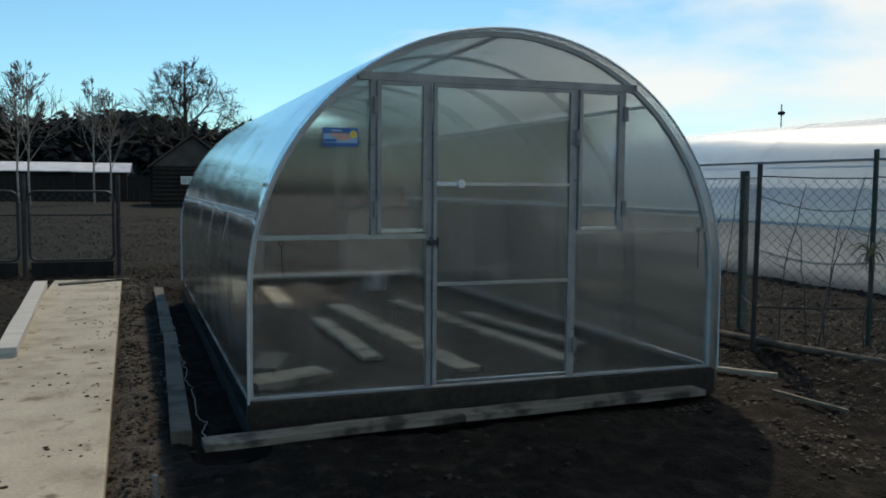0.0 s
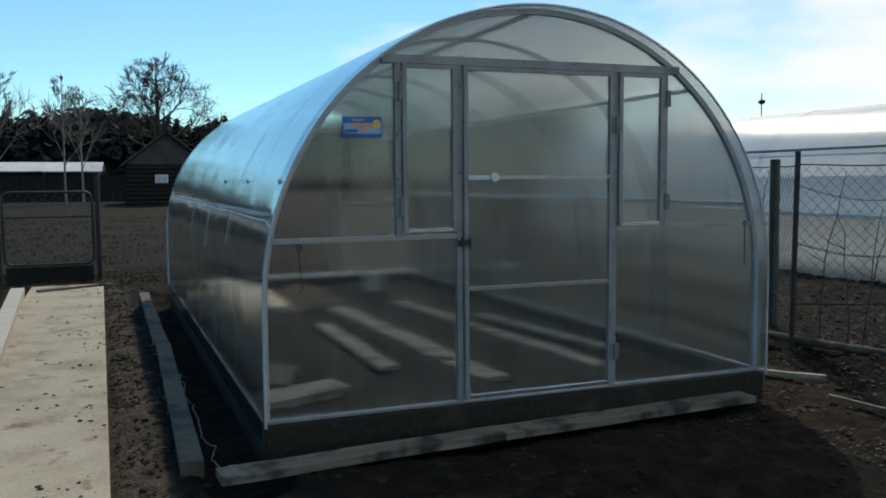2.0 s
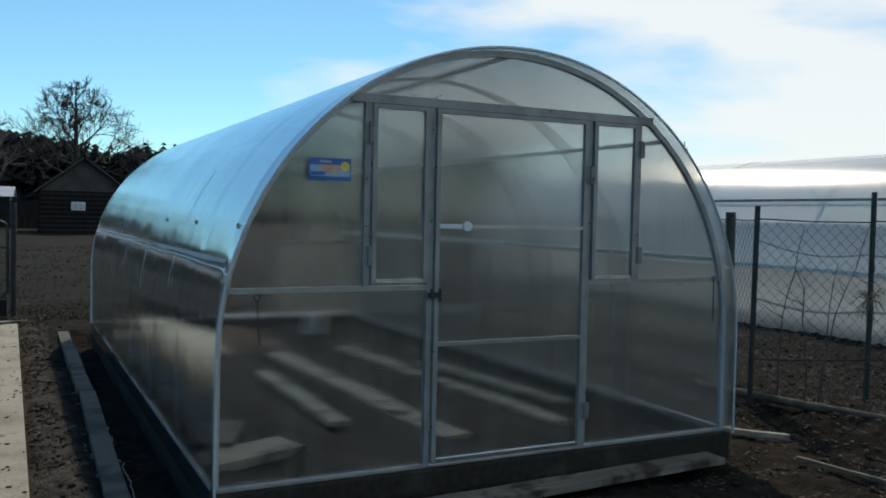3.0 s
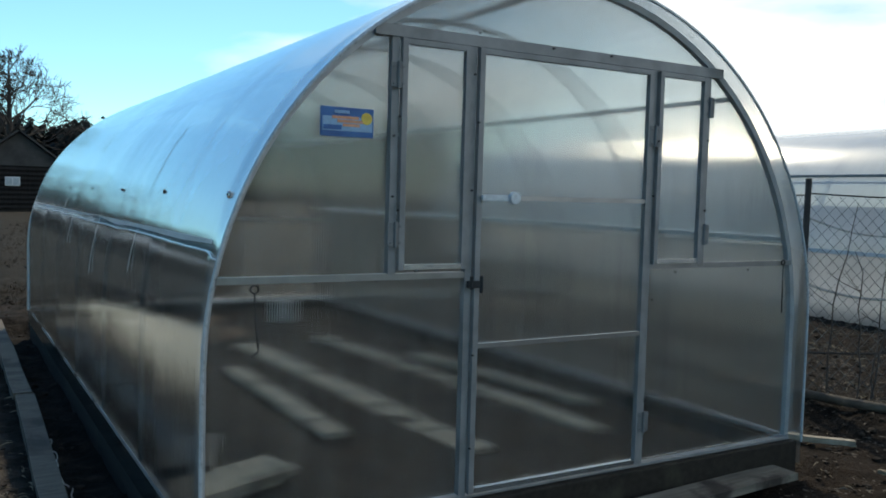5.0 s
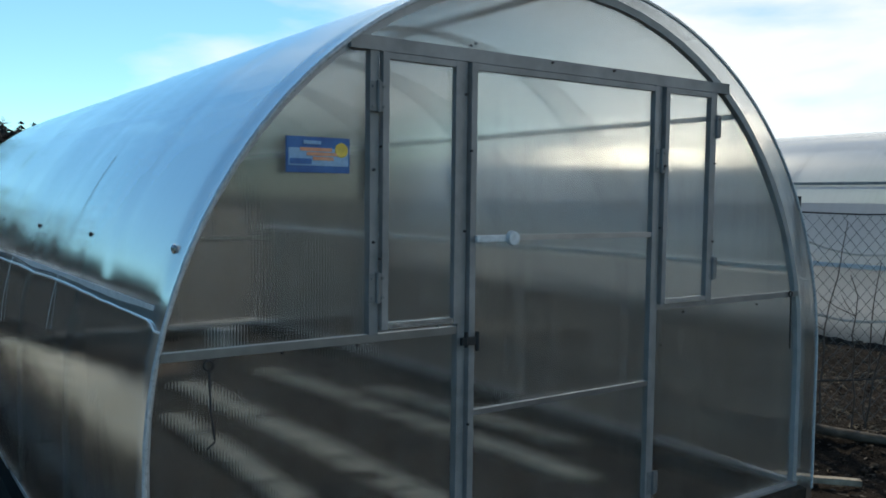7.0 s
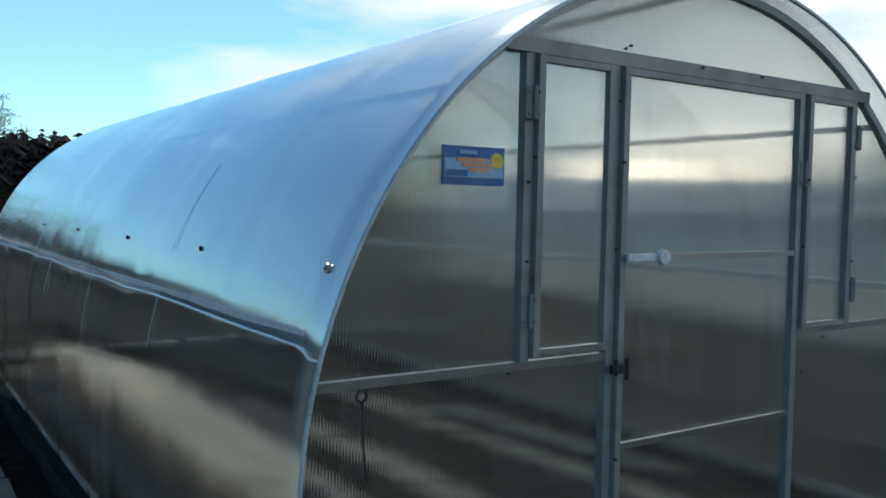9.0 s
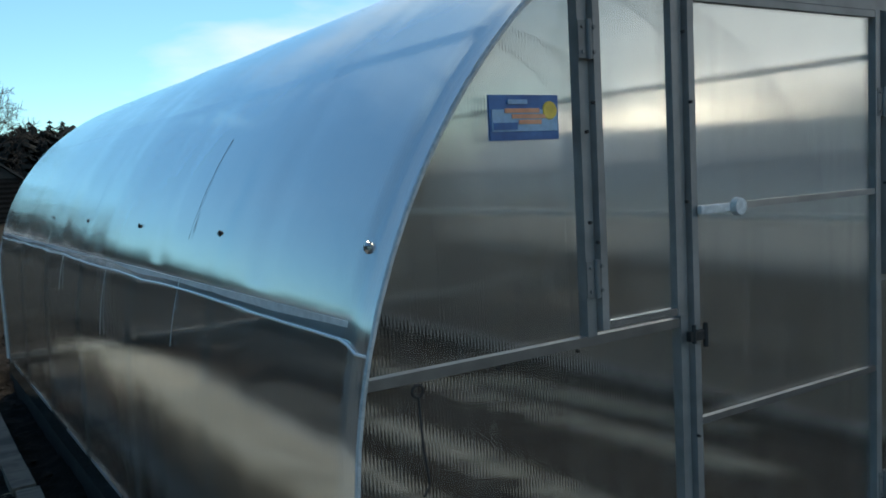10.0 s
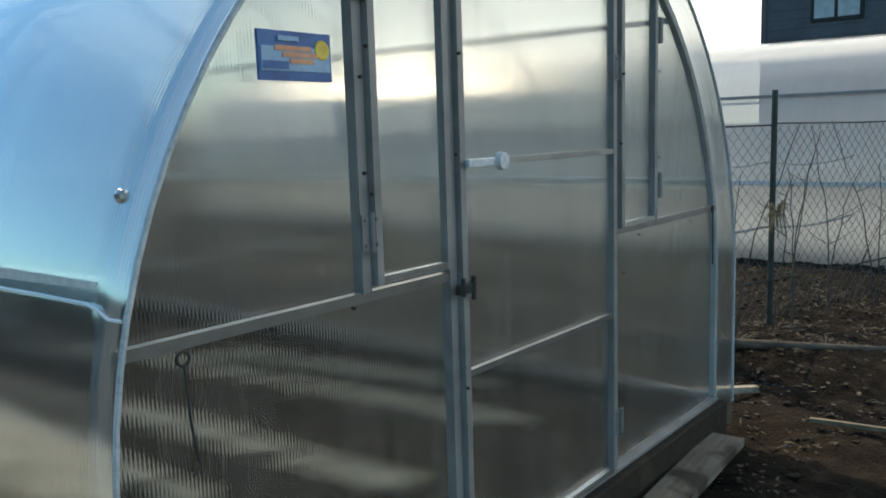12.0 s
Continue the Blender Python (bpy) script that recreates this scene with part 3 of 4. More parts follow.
    part("bend_line", sweep(bmesh.new(), pts, 0.0036, 5), GLINT, gh, "white bead painting the glint where the sheet bends over a rail", smooth=True)
# screws with washers along the arches
for y in ARCHES[:6]:
    for z in (1.318,):
        p = arch(t_at(z), 0.012)
        bm = knob(bmesh.new(), p + Vector((0, y, 0)), 0.014 if y < 0.5 else 0.010, (0.6, 1, 1), 5, 8)
        part("roof_screw", bm, ZINC_BRIGHT if y < 0.5 else IRON, gh)


def thicken(bm, d=0.004):
    """Gives a flat upright sheet its thickness, inwards."""
    r = bmesh.ops.extrude_face_region(bm, geom=list(bm.faces))
    bmesh.ops.translate(bm, verts=[g for g in r["geom"] if isinstance(g, bmesh.types.BMVert)], vec=(0, d, 0))
    bmesh.ops.recalc_face_normals(bm, faces=bm.faces)
    return bm


def gable_panel(x0, x1, z0, z1, y):
    """A flat sheet between two uprights, cut to the arch above and beside."""
    bm = bmesh.new()
    n = max(2, int((x1 - x0) / 0.03))
    lows, highs = [], []
    for i in range(n + 1):
        x = x0 + (x1 - x0) * i / n
        lim = MID + math.sqrt(max(0.0, (RAD - 0.01) ** 2 - x * x))
        if lim < z0:
            continue
        lows.append(bm.verts.new((x, y, z0)))
        highs.append(bm.verts.new((x, y, min(z1, lim) + 1e-4)))
    for i in range(len(lows) - 1):
        bm.faces.new((lows[i], lows[i + 1], highs[i + 1], highs[i]))
    return thicken(bm)


Z_BAR, Z_TOP, P_OUT, P_IN = 1.042, 1.93, 0.795, 0.465
T = 0.028                      # width of the frame's square tubes


def gable(y, front):
    yt = y
    pan = y + 0.019 if front > 0 else y - 0.023
    part("gable_sheet", gable_panel(-HALF + 0.012, -P_IN - 0.002, BASE + 0.02, Z_BAR, pan), POLY_GABLE, gh)
    part("gable_sheet", gable_panel(P_IN + 0.002, HALF - 0.012, BASE + 0.02, Z_BAR, pan), POLY_GABLE, gh)
    part("gable_sheet", gable_panel(-RAD, -P_OUT, Z_BAR, 2.2, pan), POLY_GABLE, gh)
    part("gable_sheet", gable_panel(P_OUT, RAD, Z_BAR, 2.2, pan), POLY_GABLE, gh)
    part("gable_sheet", gable_panel(-P_OUT, P_OUT, Z_TOP, 2.25, pan), POLY_GABLE, gh)
    for sx in (-1, 1):
        part("post", square_tube((sx * P_IN, yt, BASE), (sx * P_IN, yt, Z_TOP), 0.030), ZINC, gh)
        part("post", square_tube((sx * P_OUT, yt, Z_BAR), (sx * P_OUT, yt, Z_TOP), 0.030), ZINC, gh)
        zb = Z_BAR + 0.006 + 0.007 * sx if front > 0 else Z_BAR
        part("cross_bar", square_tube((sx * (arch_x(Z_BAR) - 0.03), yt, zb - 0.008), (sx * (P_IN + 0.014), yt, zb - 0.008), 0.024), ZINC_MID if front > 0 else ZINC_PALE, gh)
        # rear bottom rails are white and thicker than the front ones
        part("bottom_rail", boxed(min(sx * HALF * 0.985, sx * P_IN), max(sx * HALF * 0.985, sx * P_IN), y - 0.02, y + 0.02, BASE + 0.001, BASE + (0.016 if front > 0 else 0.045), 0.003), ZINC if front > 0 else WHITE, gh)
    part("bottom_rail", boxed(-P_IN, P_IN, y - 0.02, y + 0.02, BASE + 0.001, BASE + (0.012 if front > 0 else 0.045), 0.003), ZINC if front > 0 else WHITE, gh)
    part("top_bar", square_tube((-arch_x(Z_TOP) + 0.02, yt, Z_TOP), (arch_x(Z_TOP) - 0.02, yt, Z_TOP), 0.042), ZINC, gh)


gable(0.0, 1)
gable(LONG - 0.03, -1)


def leaf(name, x0, x1, z0, z1, y, rails, label, w=0.023):
    """A framed leaf (door or window) with its sheets, between given edges."""
    ob = new(name)
    ob.parent = gh
    tagged(ob, label)
    yl = y - 0.020
    for x in (x0 + w / 2, x1 - w / 2):
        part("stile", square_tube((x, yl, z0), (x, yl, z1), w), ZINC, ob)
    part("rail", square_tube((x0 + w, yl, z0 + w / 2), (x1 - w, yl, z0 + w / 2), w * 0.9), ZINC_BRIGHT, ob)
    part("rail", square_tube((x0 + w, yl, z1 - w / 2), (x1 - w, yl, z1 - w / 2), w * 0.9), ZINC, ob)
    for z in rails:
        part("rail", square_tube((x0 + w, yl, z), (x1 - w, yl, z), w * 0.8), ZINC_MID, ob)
    pane = bmesh.new()
    n = 12
    lo = [pane.verts.new((x0 + w * .6 + (x1 - x0 - 1.2 * w) * i / n, y - 0.0085, z0 + w * .4)) for i in range(n + 1)]
    hi = [pane.verts.new((v.co.x, v.co.y, z1 - w * .4)) for v in lo]
    for i in range(n):
        pane.faces.new((lo[i], lo[i + 1], hi[i + 1], hi[i]))
    part("pane", thicken(pane), POLY_GABLE, ob)
    return ob


def hinge(x, y, z, parent):
    bm = boxed(x - 0.030, x - 0.004, y - 0.004, y, z - 0.045, z + 0.045, 0.001)
    box(bm, x + 0.004, x + 0.030, y - 0.004, y, z - 0.045, z + 0.045, 0.001)
    sweep(bm, [(x, y - 0.006, z - 0.048), (x, y - 0.006, z + 0.048)], 0.007, 8)
    for dz in (-0.03, 0.03):
        disc(bm, Vector((x - 0.018, y - 0.006, z + dz)), 0.005, 0.005)
        disc(bm, Vector((x + 0.018, y - 0.006, z + dz)), 0.005, 0.005)
    part("hinge", bm, ZINC_DULL, parent, "dull zinc butt hinge")


door = leaf("door", -P_IN + 0.02, P_IN - 0.02, BASE + 0.02, Z_TOP - 0.024, 0.0, (0.752, 1.335), "shut polycarbonate door in a steel frame")
win_l = leaf("window", -P_OUT + 0.02, -P_IN - 0.02, Z_BAR + 0.016, Z_TOP - 0.024, 0.0, (), "shut polycarbonate vent window in a steel frame", 0.022)
win_r = leaf("window", P_IN + 0.02, P_OUT - 0.02, Z_BAR + 0.016, Z_TOP - 0.024, 0.0, (), "shut polycarbonate vent window in a steel frame", 0.022)
for z in (1.19, 1.77):
    hinge(-P_OUT + 0.004, -0.026, z, win_l)
    hinge(P_OUT - 0.004, -0.026, z, win_r)
for z in (0.35, 1.62):
    hinge(P_IN - 0.004, -0.030, z, door)
# round knob on the door's upper rail
bm = disc(bmesh.new(), Vector((-0.285, -0.055, 1.335)), 0.026, 0.018)
disc(bm, Vector((-0.285, -0.043, 1.335)), 0.012, 0.03)
part("knob", bm, CLEAR, door, "milky clear plastic knob")
bm = boxed(-0.43, -0.31, -0.05, -0.035, 1.322, 1.346, 0.004)
part("latch_sleeve", bm, CLEAR, door, "clear plastic sleeve on the rail")
# turn latch between post and door
bm = boxed(-0.485, -0.42, -0.052, -0.036, 0.985, 1.012, 0.003)
sweep(bm, [(-0.425, -0.05, 1.03), (-0.425, -0.05, 0.965)], 0.007, 6)
sweep(bm, [(-0.47, -0.05, 1.03), (-0.47, -0.05, 0.98)], 0.006, 6)
part("latch", bm, IRON, door, "zinc turn latch")
# wire hook that hangs from the cross bar
bm = bmesh.new()
ring = [Vector((-1.31 + 0.014 * math.cos(a), -0.022, 1.005 + 0.014 * math.sin(a))) for a in [i * math.pi / 5 for i in range(11)]]
sweep(bm, ring, 0.0035, 5, up=Vector((0, 1, 0)), cap=False)
sweep(bm, [(-1.31, -0.024, 0.992), (-1.306, -0.026, 0.88), (-1.297, -0.028, 0.80), (-1.297, -0.03, 0.793), (-1.325, -0.05, 0.782)], 0.0032, 5)
part("wire_hook", bm, IRON, gh, "bent wire window hook hanging down")
bm = bmesh.new()
ring = [Vector((1.36 + 0.012 * math.cos(a), -0.022, 1.05 + 0.012 * math.sin(a))) for a in [i * math.pi / 5 for i in range(11)]]
sweep(bm, ring, 0.0035, 5, up=Vector((0, 1, 0)), cap=False)
sweep(bm, [(1.36, -0.024, 1.04), (1.362, -0.026, 0.80)], 0.0032, 5)
part("wire_hook", bm, IRON, gh)
# screws on the front frame
for x, z in [(-0.805, 1.33), (-0.782, 1.28), (-0.805, 1.55), (-0.782, 1.62), (-0.475, 1.36), (-0.452, 1.62), (-0.475, 1.8), (-0.452, 0.72), (-0.452, 0.35),
             (0.455, 1.36), (0.475, 1.6), (0.475, 0.9), (0.455, 0.45), (0.79, 1.3), (0.79, 1.62), (-0.86, 1.02), (-1.1, 1.02), (0.62, 1.02), (1.1, 1.02),
             (-0.46, 1.955), (-0.44, 1.965), (0.2, 1.94), (-0.1, 1.94)]:
    part("screw", disc(bmesh.new(), Vector((x, -0.042 if abs(abs(x) - 0.46) < 0.03 else -0.03, z)), 0.0045, 0.008, seg=8), IRON, gh)

# maker's plate: pictures and words as plain shapes
plate = new("maker_plate")
plate.parent = gh
tagged(plate, "blue printed maker's plate with a yellow sun")
part("board", boxed(-1.081, -0.880, -0.016, -0.009, 1.536, 1.639, 0.001), BLUE, plate)
part("picture", boxed(-1.075, -0.886, -0.0185, -0.016, 1.556, 1.606), LIGHT_BLUE, plate)
part("sun", disc(bmesh.new(), Vector((-0.908, -0.0195, 1.603)), 0.022, 0.003, seg=14), YELLOW, plate)
for x0, x1, z in ((-1.04, -0.94, 1.603), (-1.02, -0.922, 1.590), (-1.0, -0.935, 1.577)):
    part("word_bar", boxed(x0, x1, -0.0205, -0.0185, z - 0.005, z + 0.005), ORANGE, plate)
part("word_bar", boxed(-1.072, -1.005, -0.0205, -0.0185, 1.560, 1.576), BLUE, plate)
part("word_bar", boxed(-1.03, -0.975, -0.0205, -0.016, 1.618, 1.628), LIGHT_BLUE, plate)

# ---------------------------------------------------------------- timber base
base = thing("timber_foundation", "dark weathered timber foundation frame under the greenhouse", "foundation")
BW = 0.07
part("beam", boxed(-HALF + 0.004, HALF - 0.004, -0.055, 0.05, -0.03, BASE, 0.008), TIMBER, base)
part("beam", boxed(-HALF + 0.004, HALF - 0.004, LONG - 0.05, LONG + 0.03, -0.03, BASE, 0.008), TIMBER, base)
for sx in (-1, 1):
    part("beam", boxed(min(sx * (HALF - 0.012), sx * (HALF - BW)), max(sx * (HALF - 0.012), sx * (HALF - BW)), 0.052, LONG - 0.052, -0.16, BASE - 0.002, 0.008), TIMBER, base)

# ---------------------------------------------------------------- beds inside
EARTH = surface("dry_bed_earth", [(0.3, (0.017, 0.0115, 0.0075)), (0.7, (0.046, 0.033, 0.022))], 3.5, 0.95, 0, 40, 0.7, 0.02, spec=0.15)
bm = bmesh.new()
rows = []
for j in range(81):
    y = 0.06 + (LONG - 0.12) * j / 80
    row = []
    for i in range(49):
        x = -HALF + 0.075 + (2 * HALF - 0.15) * i / 48
        furrow = 0.030 * math.cos(x * 2 * math.pi / 0.72 + 0.4) + 0.022 * noise.noise(Vector((x * 5, y * 5, 3))) + 0.014 * abs(noise.noise(Vector((x * 13, y * 13, 7))))
        row.append(bm.verts.new((x, y, 0.045 + furrow * min(1, 8 * (HALF - 0.075 - abs(x))))))
    rows.append(row)
for a, b in zip(rows, rows[1:]):
    for i in range(48):
        bm.faces.new((a[i], a[i + 1], b[i + 1], b[i]))
tagged(part("garden_beds", bm, EARTH, smooth=True), "dry brown furrowed earth of the beds inside", "soil", kind="structure")

# ---------------------------------------------------------------- boards and path
def board(name, cx, cy, length, width, thick, z, yaw, mat, label, category, group="", tilt=0.0, segs=10, seed=0):
    """A worn board with a slight bow; its long side runs along x before turning."""
    bm = bmesh.new()
    rows = []
    for i in range(segs + 1):
        u = i / segs
        x = (u - .5) * length
        dz = 0.006 * noise.noise(Vector((u * 3, seed, 1))) * length
        dw = 0.012 * noise.noise(Vector((u * 5, seed, 4))) * width * 4
        rows.append([bm.verts.new((x, s * width / 2 + (dw if s > 0 else -dw * .6), dz + t)) for s, t in ((-1, 0), (1, 0), (1, thick), (-1, thick))])
    for a, b in zip(rows, rows[1:]):
        for k in range(4):
            bm.faces.new((a[k], a[(k + 1) % 4], b[(k + 1) % 4], b[k]))
    bm.faces.new(rows[0][::-1])
    bm.faces.new(rows[-1])
    bmesh.ops.bevel(bm, geom=[e for e in bm.edges if e.calc_face_angle(0) > 1.0], offset=min(0.008, thick * 0.25), segments=1, affect="EDGES")
    bmesh.ops.recalc_face_normals(bm, faces=bm.faces)
    ob = part(name, bm, mat, skew=False)
    ob.matrix_world = pose(cx, cy, z, tilt, 0, yaw)
    return tagged(ob, label, category, group)


board("board", -1.03, -0.262, 1.43, 0.15, 0.035, 0.005, 5.0, BOARD, "weathered grey board lying flat before the greenhouse", "board", "boards before the front", seed=1)
board("board", 0.50, -0.165, 1.66, 0.15, 0.035, 0.005, 3.2, BOARD, "weathered grey board lying flat before the greenhouse", "board", "boards before the front", seed=2)
board("edging_board", -1.868, 1.35, 3.0, 0.105, 0.085, -0.035, 90.9, BOARD_L, "grey weathered edging beam along the trench", "beam", "edging beams", seed=3)
board("edging_board", -1.958, 4.45, 3.15, 0.105, 0.085, -0.03, 92.0, BOARD_L, "grey weathered edging beam along the trench", "beam", "edging beams", seed=4)
for cx, cy, ln, wd, yaw, sd in ((-0.53, 2.10, 1.8, 0.14, 92, 5), (-0.10, 2.25, 3.2, 0.19, 95.2, 6), (0.64, 2.35, 3.3, 0.14, 96.4, 7), (1.04, 2.10, 1.8, 0.11, 99, 8), (-0.75, 4.7, 1.6, 0.2, 90, 12)):
    board("bed_board", cx, cy, ln, wd, 0.03, 0.055, yaw, DUSTY, "pale board lying along the beds inside the greenhouse", "board", "boards inside", seed=sd)
board("bed_board", -1.17, 0.75, 0.55, 0.26, 0.05, 0.05, 20, DUSTY, "short pale board on the soil inside the greenhouse", "board", "boards inside", seed=9)
board("bed_board", -1.25, 1.1, 0.5, 0.2, 0.05, 0.075, 70, BOARD_L, "short grey board on the soil inside the greenhouse", "board", "boards inside", seed=10)
bucket = thing("bucket", "small white plastic bucket standing at the far end inside", "bucket")
bm = bmesh.new()
bmesh.ops.create_cone(bm, cap_ends=True, segments=20, radius1=0.085, radius2=0.105, depth=0.24, matrix=Matrix.Translation((0.45, 4.95, 0.15)))
part("pail", bm, CORD, bucket, skew=False, smooth=False)
ring = [Vector((0.45 + 0.107 * math.cos(a), 4.95 + 0.107 * math.sin(a), 0.262)) for a in [i * math.pi / 10 for i in range(21)]]
part("rim", sweep(bmesh.new(), ring, 0.008, 6, cap=False), CORD, bucket, skew=False)

path = thing("concrete_path", "pale dusty concrete garden path with scattered crumbs of soil", "path", kind="structure")
for y0, y1 in ((-5.5, 7.15),):
    bm = bmesh.new()
    box(bm, -3.02, -2.2, y0, y1, -0.06, 0.05, 0.01)
    part("slab", bm, CONCRETE, path)
board("timber_edging", -3.20, 4.3, 4.4, 0.14, 0.10, 0.02, 94.5, PALE, "pale timber beam along the edge of the path", "beam", seed=13)
board("lath", -2.78, 6.75, 0.9, 0.05, 0.025, 0.052, 28, BOARD, "thin grey lath lying across the path", "lath", seed=14)
board("lath", 1.90, 0.14, 0.42, 0.04, 0.03, 0.03, -48, DUSTY, "short pale stick lying beside the base corner", "stick", seed=15)
board("lath", 1.75, -0.62, 0.52, 0.022, 0.018, 0.04, -80, STRAW, "thin pale stick lying on the soil", "stick", seed=16)
stake = thing("metal_stake", "short bright metal stake in the soil by the trench", "stake")
part("rod", boxed(-1.975, -1.95, -0.93, -0.925, -0.05, 0.10, 0.001), ZINC_BRIGHT, stake, skew=False)

# cord that winds along the trench
bm = bmesh.new()
pts = []
for i in range(190):
    y = 5.6 - i * 0.0293
    x = -1.70 + K * y + 0.040 * noise.noise(Vector((y * 3.1, 2, 0))) + 0.016 * noise.noise(Vector((y * 9.0, 5, 0))) + 0.008 * math.sin(y * 17)
    pts.append((x, y, ground_height(x, y) + 0.02 + 0.01 * math.sin(y * 7)))
for i in range(16):
    a = i * 0.45
    pts.append((-1.66 + 0.05 * math.sin(a) + 0.01 * i, 0.06 - 0.006 * i + 0.03 * math.cos(a), -0.075 + 0.002 * i))
sweep(bm, pts, 0.003, 5)
tagged(part("cord", bm, CORD, skew=False, smooth=True), "thin pale cord winding along the trench", "cord")

# ---------------------------------------------------------------- fence and canes
FENCE = [(2.72, 7.2, 1.45), (2.72, 4.2, 1.45), (2.67, 1.17, 1.46), (2.33, 0.58, 1.50), (3.12, 0.27, 1.615), (4.95, -0.3, 1.52), (5.3, -2.2, 1.5)]


def chain_link(a, b, z0, z1, pitch=0.085, r=0.0017):
    """Woven wire between two posts: two families of slanting wires that zigzag past one another."""
    a, b = Vector(a), Vector(b)
    d = (b - a)
    ln = d.length
    d.normalize()
    side = Vector((-d.y, d.x, 0))
    bm = bmesh.new()
    h = z1 - z0
    n = int((ln + h) / pitch)
    for k in range(n + 1):
        for sgn in (-1, 1):
            s0 = k * pitch - (h if sgn > 0 else 0)
            lo, hi = 0.0, h
            if sgn > 0:
                lo, hi = max(0.0, -s0), min(h, ln - s0)
            else:
                lo, hi = max(0.0, s0 - ln), min(h, s0)
            if hi - lo < 0.02:
                continue
            p = a + d * (s0 + sgn * lo) + side * 0.0022 * sgn
            q = a + d * (s0 + sgn * hi) + side * 0.0022 * sgn
            p.z, q.z = z0 + lo, z0 + hi
            m = (p + q) / 2 + side * 0.01 * noise.noise(Vector((k * .4, sgn, 0)))
            sweep(bm, [p, m, q], r, 3, cap=False)
    return bm


fence = thing("chain_link_fence", "grey chain-link fence on dark steel posts", "fence")
for i, (x, y, top) in enumerate(FENCE):
    thick = 0.038 if i == 2 else 0.019
    lean = 0.03 * noise.noise(Vector((i * 3.1, 0.5, 0)))
    part("post", sweep(bmesh.new(), [(x + lean, y, -0.2), (x, y, top)], thick, 8), GREEN_IRON if i in (2, 4) else IRON, fence, skew=False)
for (x0, y0, t0), (x1, y1, t1) in zip(FENCE, FENCE[1:]):
    part("wire_mesh", chain_link((x0, y0, 0), (x1, y1, 0), 0.16, 1.395), WIRE, fence, skew=False)
    part("top_wire", sweep(bmesh.new(), [(x0, y0, 1.41), ((x0 + x1) / 2, (y0 + y1) / 2, 1.398), (x1, y1, 1.40)], 0.005, 5), IRON, fence, skew=False)
    part("bottom_wire", sweep(bmesh.new(), [(x0, y0, 0.42), ((x0 + x1) / 2, (y0 + y1) / 2, 0.41), (x1, y1, 0.42)], 0.006, 5), IRON, fence, skew=False)


def cane_mesh(seed):
    rnd = random.Random(seed)
    bm = bmesh.new()
    h = rnd.uniform(0.9, 1.35)
    bend, dirn = rnd.uniform(0.05, 0.28), rnd.uniform(0, 6.28)
    pts = []
    for i in range(9):
        u = i / 8
        off = bend * u * u
        pts.append(Vector((off * math.cos(dirn) + 0.015 * rnd.uniform(-1, 1), off * math.sin(dirn) + 0.015 * rnd.uniform(-1, 1), h * u)))
    sweep(bm, pts, [0.0062 * (1 - 0.6 * i / 8) for i in range(9)], 5)
    for i in range(rnd.randint(1, 3)):
        k = rnd.randint(3, 7)
        a = rnd.uniform(0, 6.28)
        q = pts[k] + Vector((math.cos(a), math.sin(a), rnd.uniform(0.3, 1.0))) * rnd.uniform(0.08, 0.25)
        sweep(bm, [pts[k], (pts[k] + q) / 2 + Vector((0, 0, -0.01)), q], [0.003, 0.0025, 0.0012], 4)
    me = bpy.data.meshes.new("cane")
    bm.to_mesh(me)
    bm.free()
    me.materials.append(TWIG)
    return me


rnd = random.Random(11)
canes = [cane_mesh(s) for s in range(9)]
for i in range(27):
    u = rnd.random()
    if i < 15:
        d = 0.10 + 2.1 * (i + 0.6 * u) / 15
        x, y = 2.33 + d, 0.58 - 0.36 * d + rnd.uniform(-0.14, 0.02)
    else:
        x, y = 2.62 + rnd.uniform(-0.1, 0.12), 1.3 + 3.5 * u
    ob = new("cane", canes[i % 9])
    ob.matrix_world = pose(x, y, ground_height(x, y) - 0.03, rnd.uniform(-4, 4), rnd.uniform(-4, 4), rnd.uniform(0, 360))
    tagged(ob, "bare dry berry cane standing along the fence", "cane", "canes along the fence")

# a tuft of dry straw hung on the fence
bm = bmesh.new()
for i in range(40):
    a, e = rnd.uniform(0, 6.28), rnd.uniform(-1.2, 0.5)
    q = Vector((math.cos(a) * math.cos(e), math.sin(a) * math.cos(e) * 0.6, math.sin(e))) * rnd.uniform(0.08, 0.2)
    c = Vector((3.05, 0.22, 0.86))
    sweep(bm, [c, c + q * 0.6 + Vector((0, 0, 0.04)), c + q], [0.0045, 0.004, 0.002], 3, cap=False)
tagged(part("straw_tuft", bm, STRAW, skew=False), "pale tuft of dry straw tied to the fence", "straw", kind="stuff")

# pole on the ground before the fence, and a slack white line beyond it
bm = sweep(bmesh.new(), [(2.25, 1.1, 0.16), (2.45, 0.38, 0.15), (2.62, -0.15, 0.15), (2.9, -0.9, 0.15)], 0.03, 8)
tagged(part("pole", bm, BOARD_L, skew=False, smooth=True), "grey weathered pole lying on the soil by the fence", "pole")
for z, sag in ((0.86, 0.05), (1.27, 0.06)):
    pts = [Vector((2.33 + 0.8 * u, 0.60 - 0.28 * u, z - sag * math.sin(math.pi * u) - 0.10 * u)) for u in [i / 10 for i in range(11)]]
    pts += [Vector((3.13 + 0.92 * u, 0.32 - 0.3 * u, z - 0.10 - sag * 0.6 * math.sin(math.pi * u))) for u in [i / 10 for i in range(1, 11)]]
    tagged(part("line", sweep(bmesh.new(), pts, 0.006 if z > 1 else 0.009, 5), CORD, skew=False), "slack white line tied along the fence", "cord", "lines on the fence")

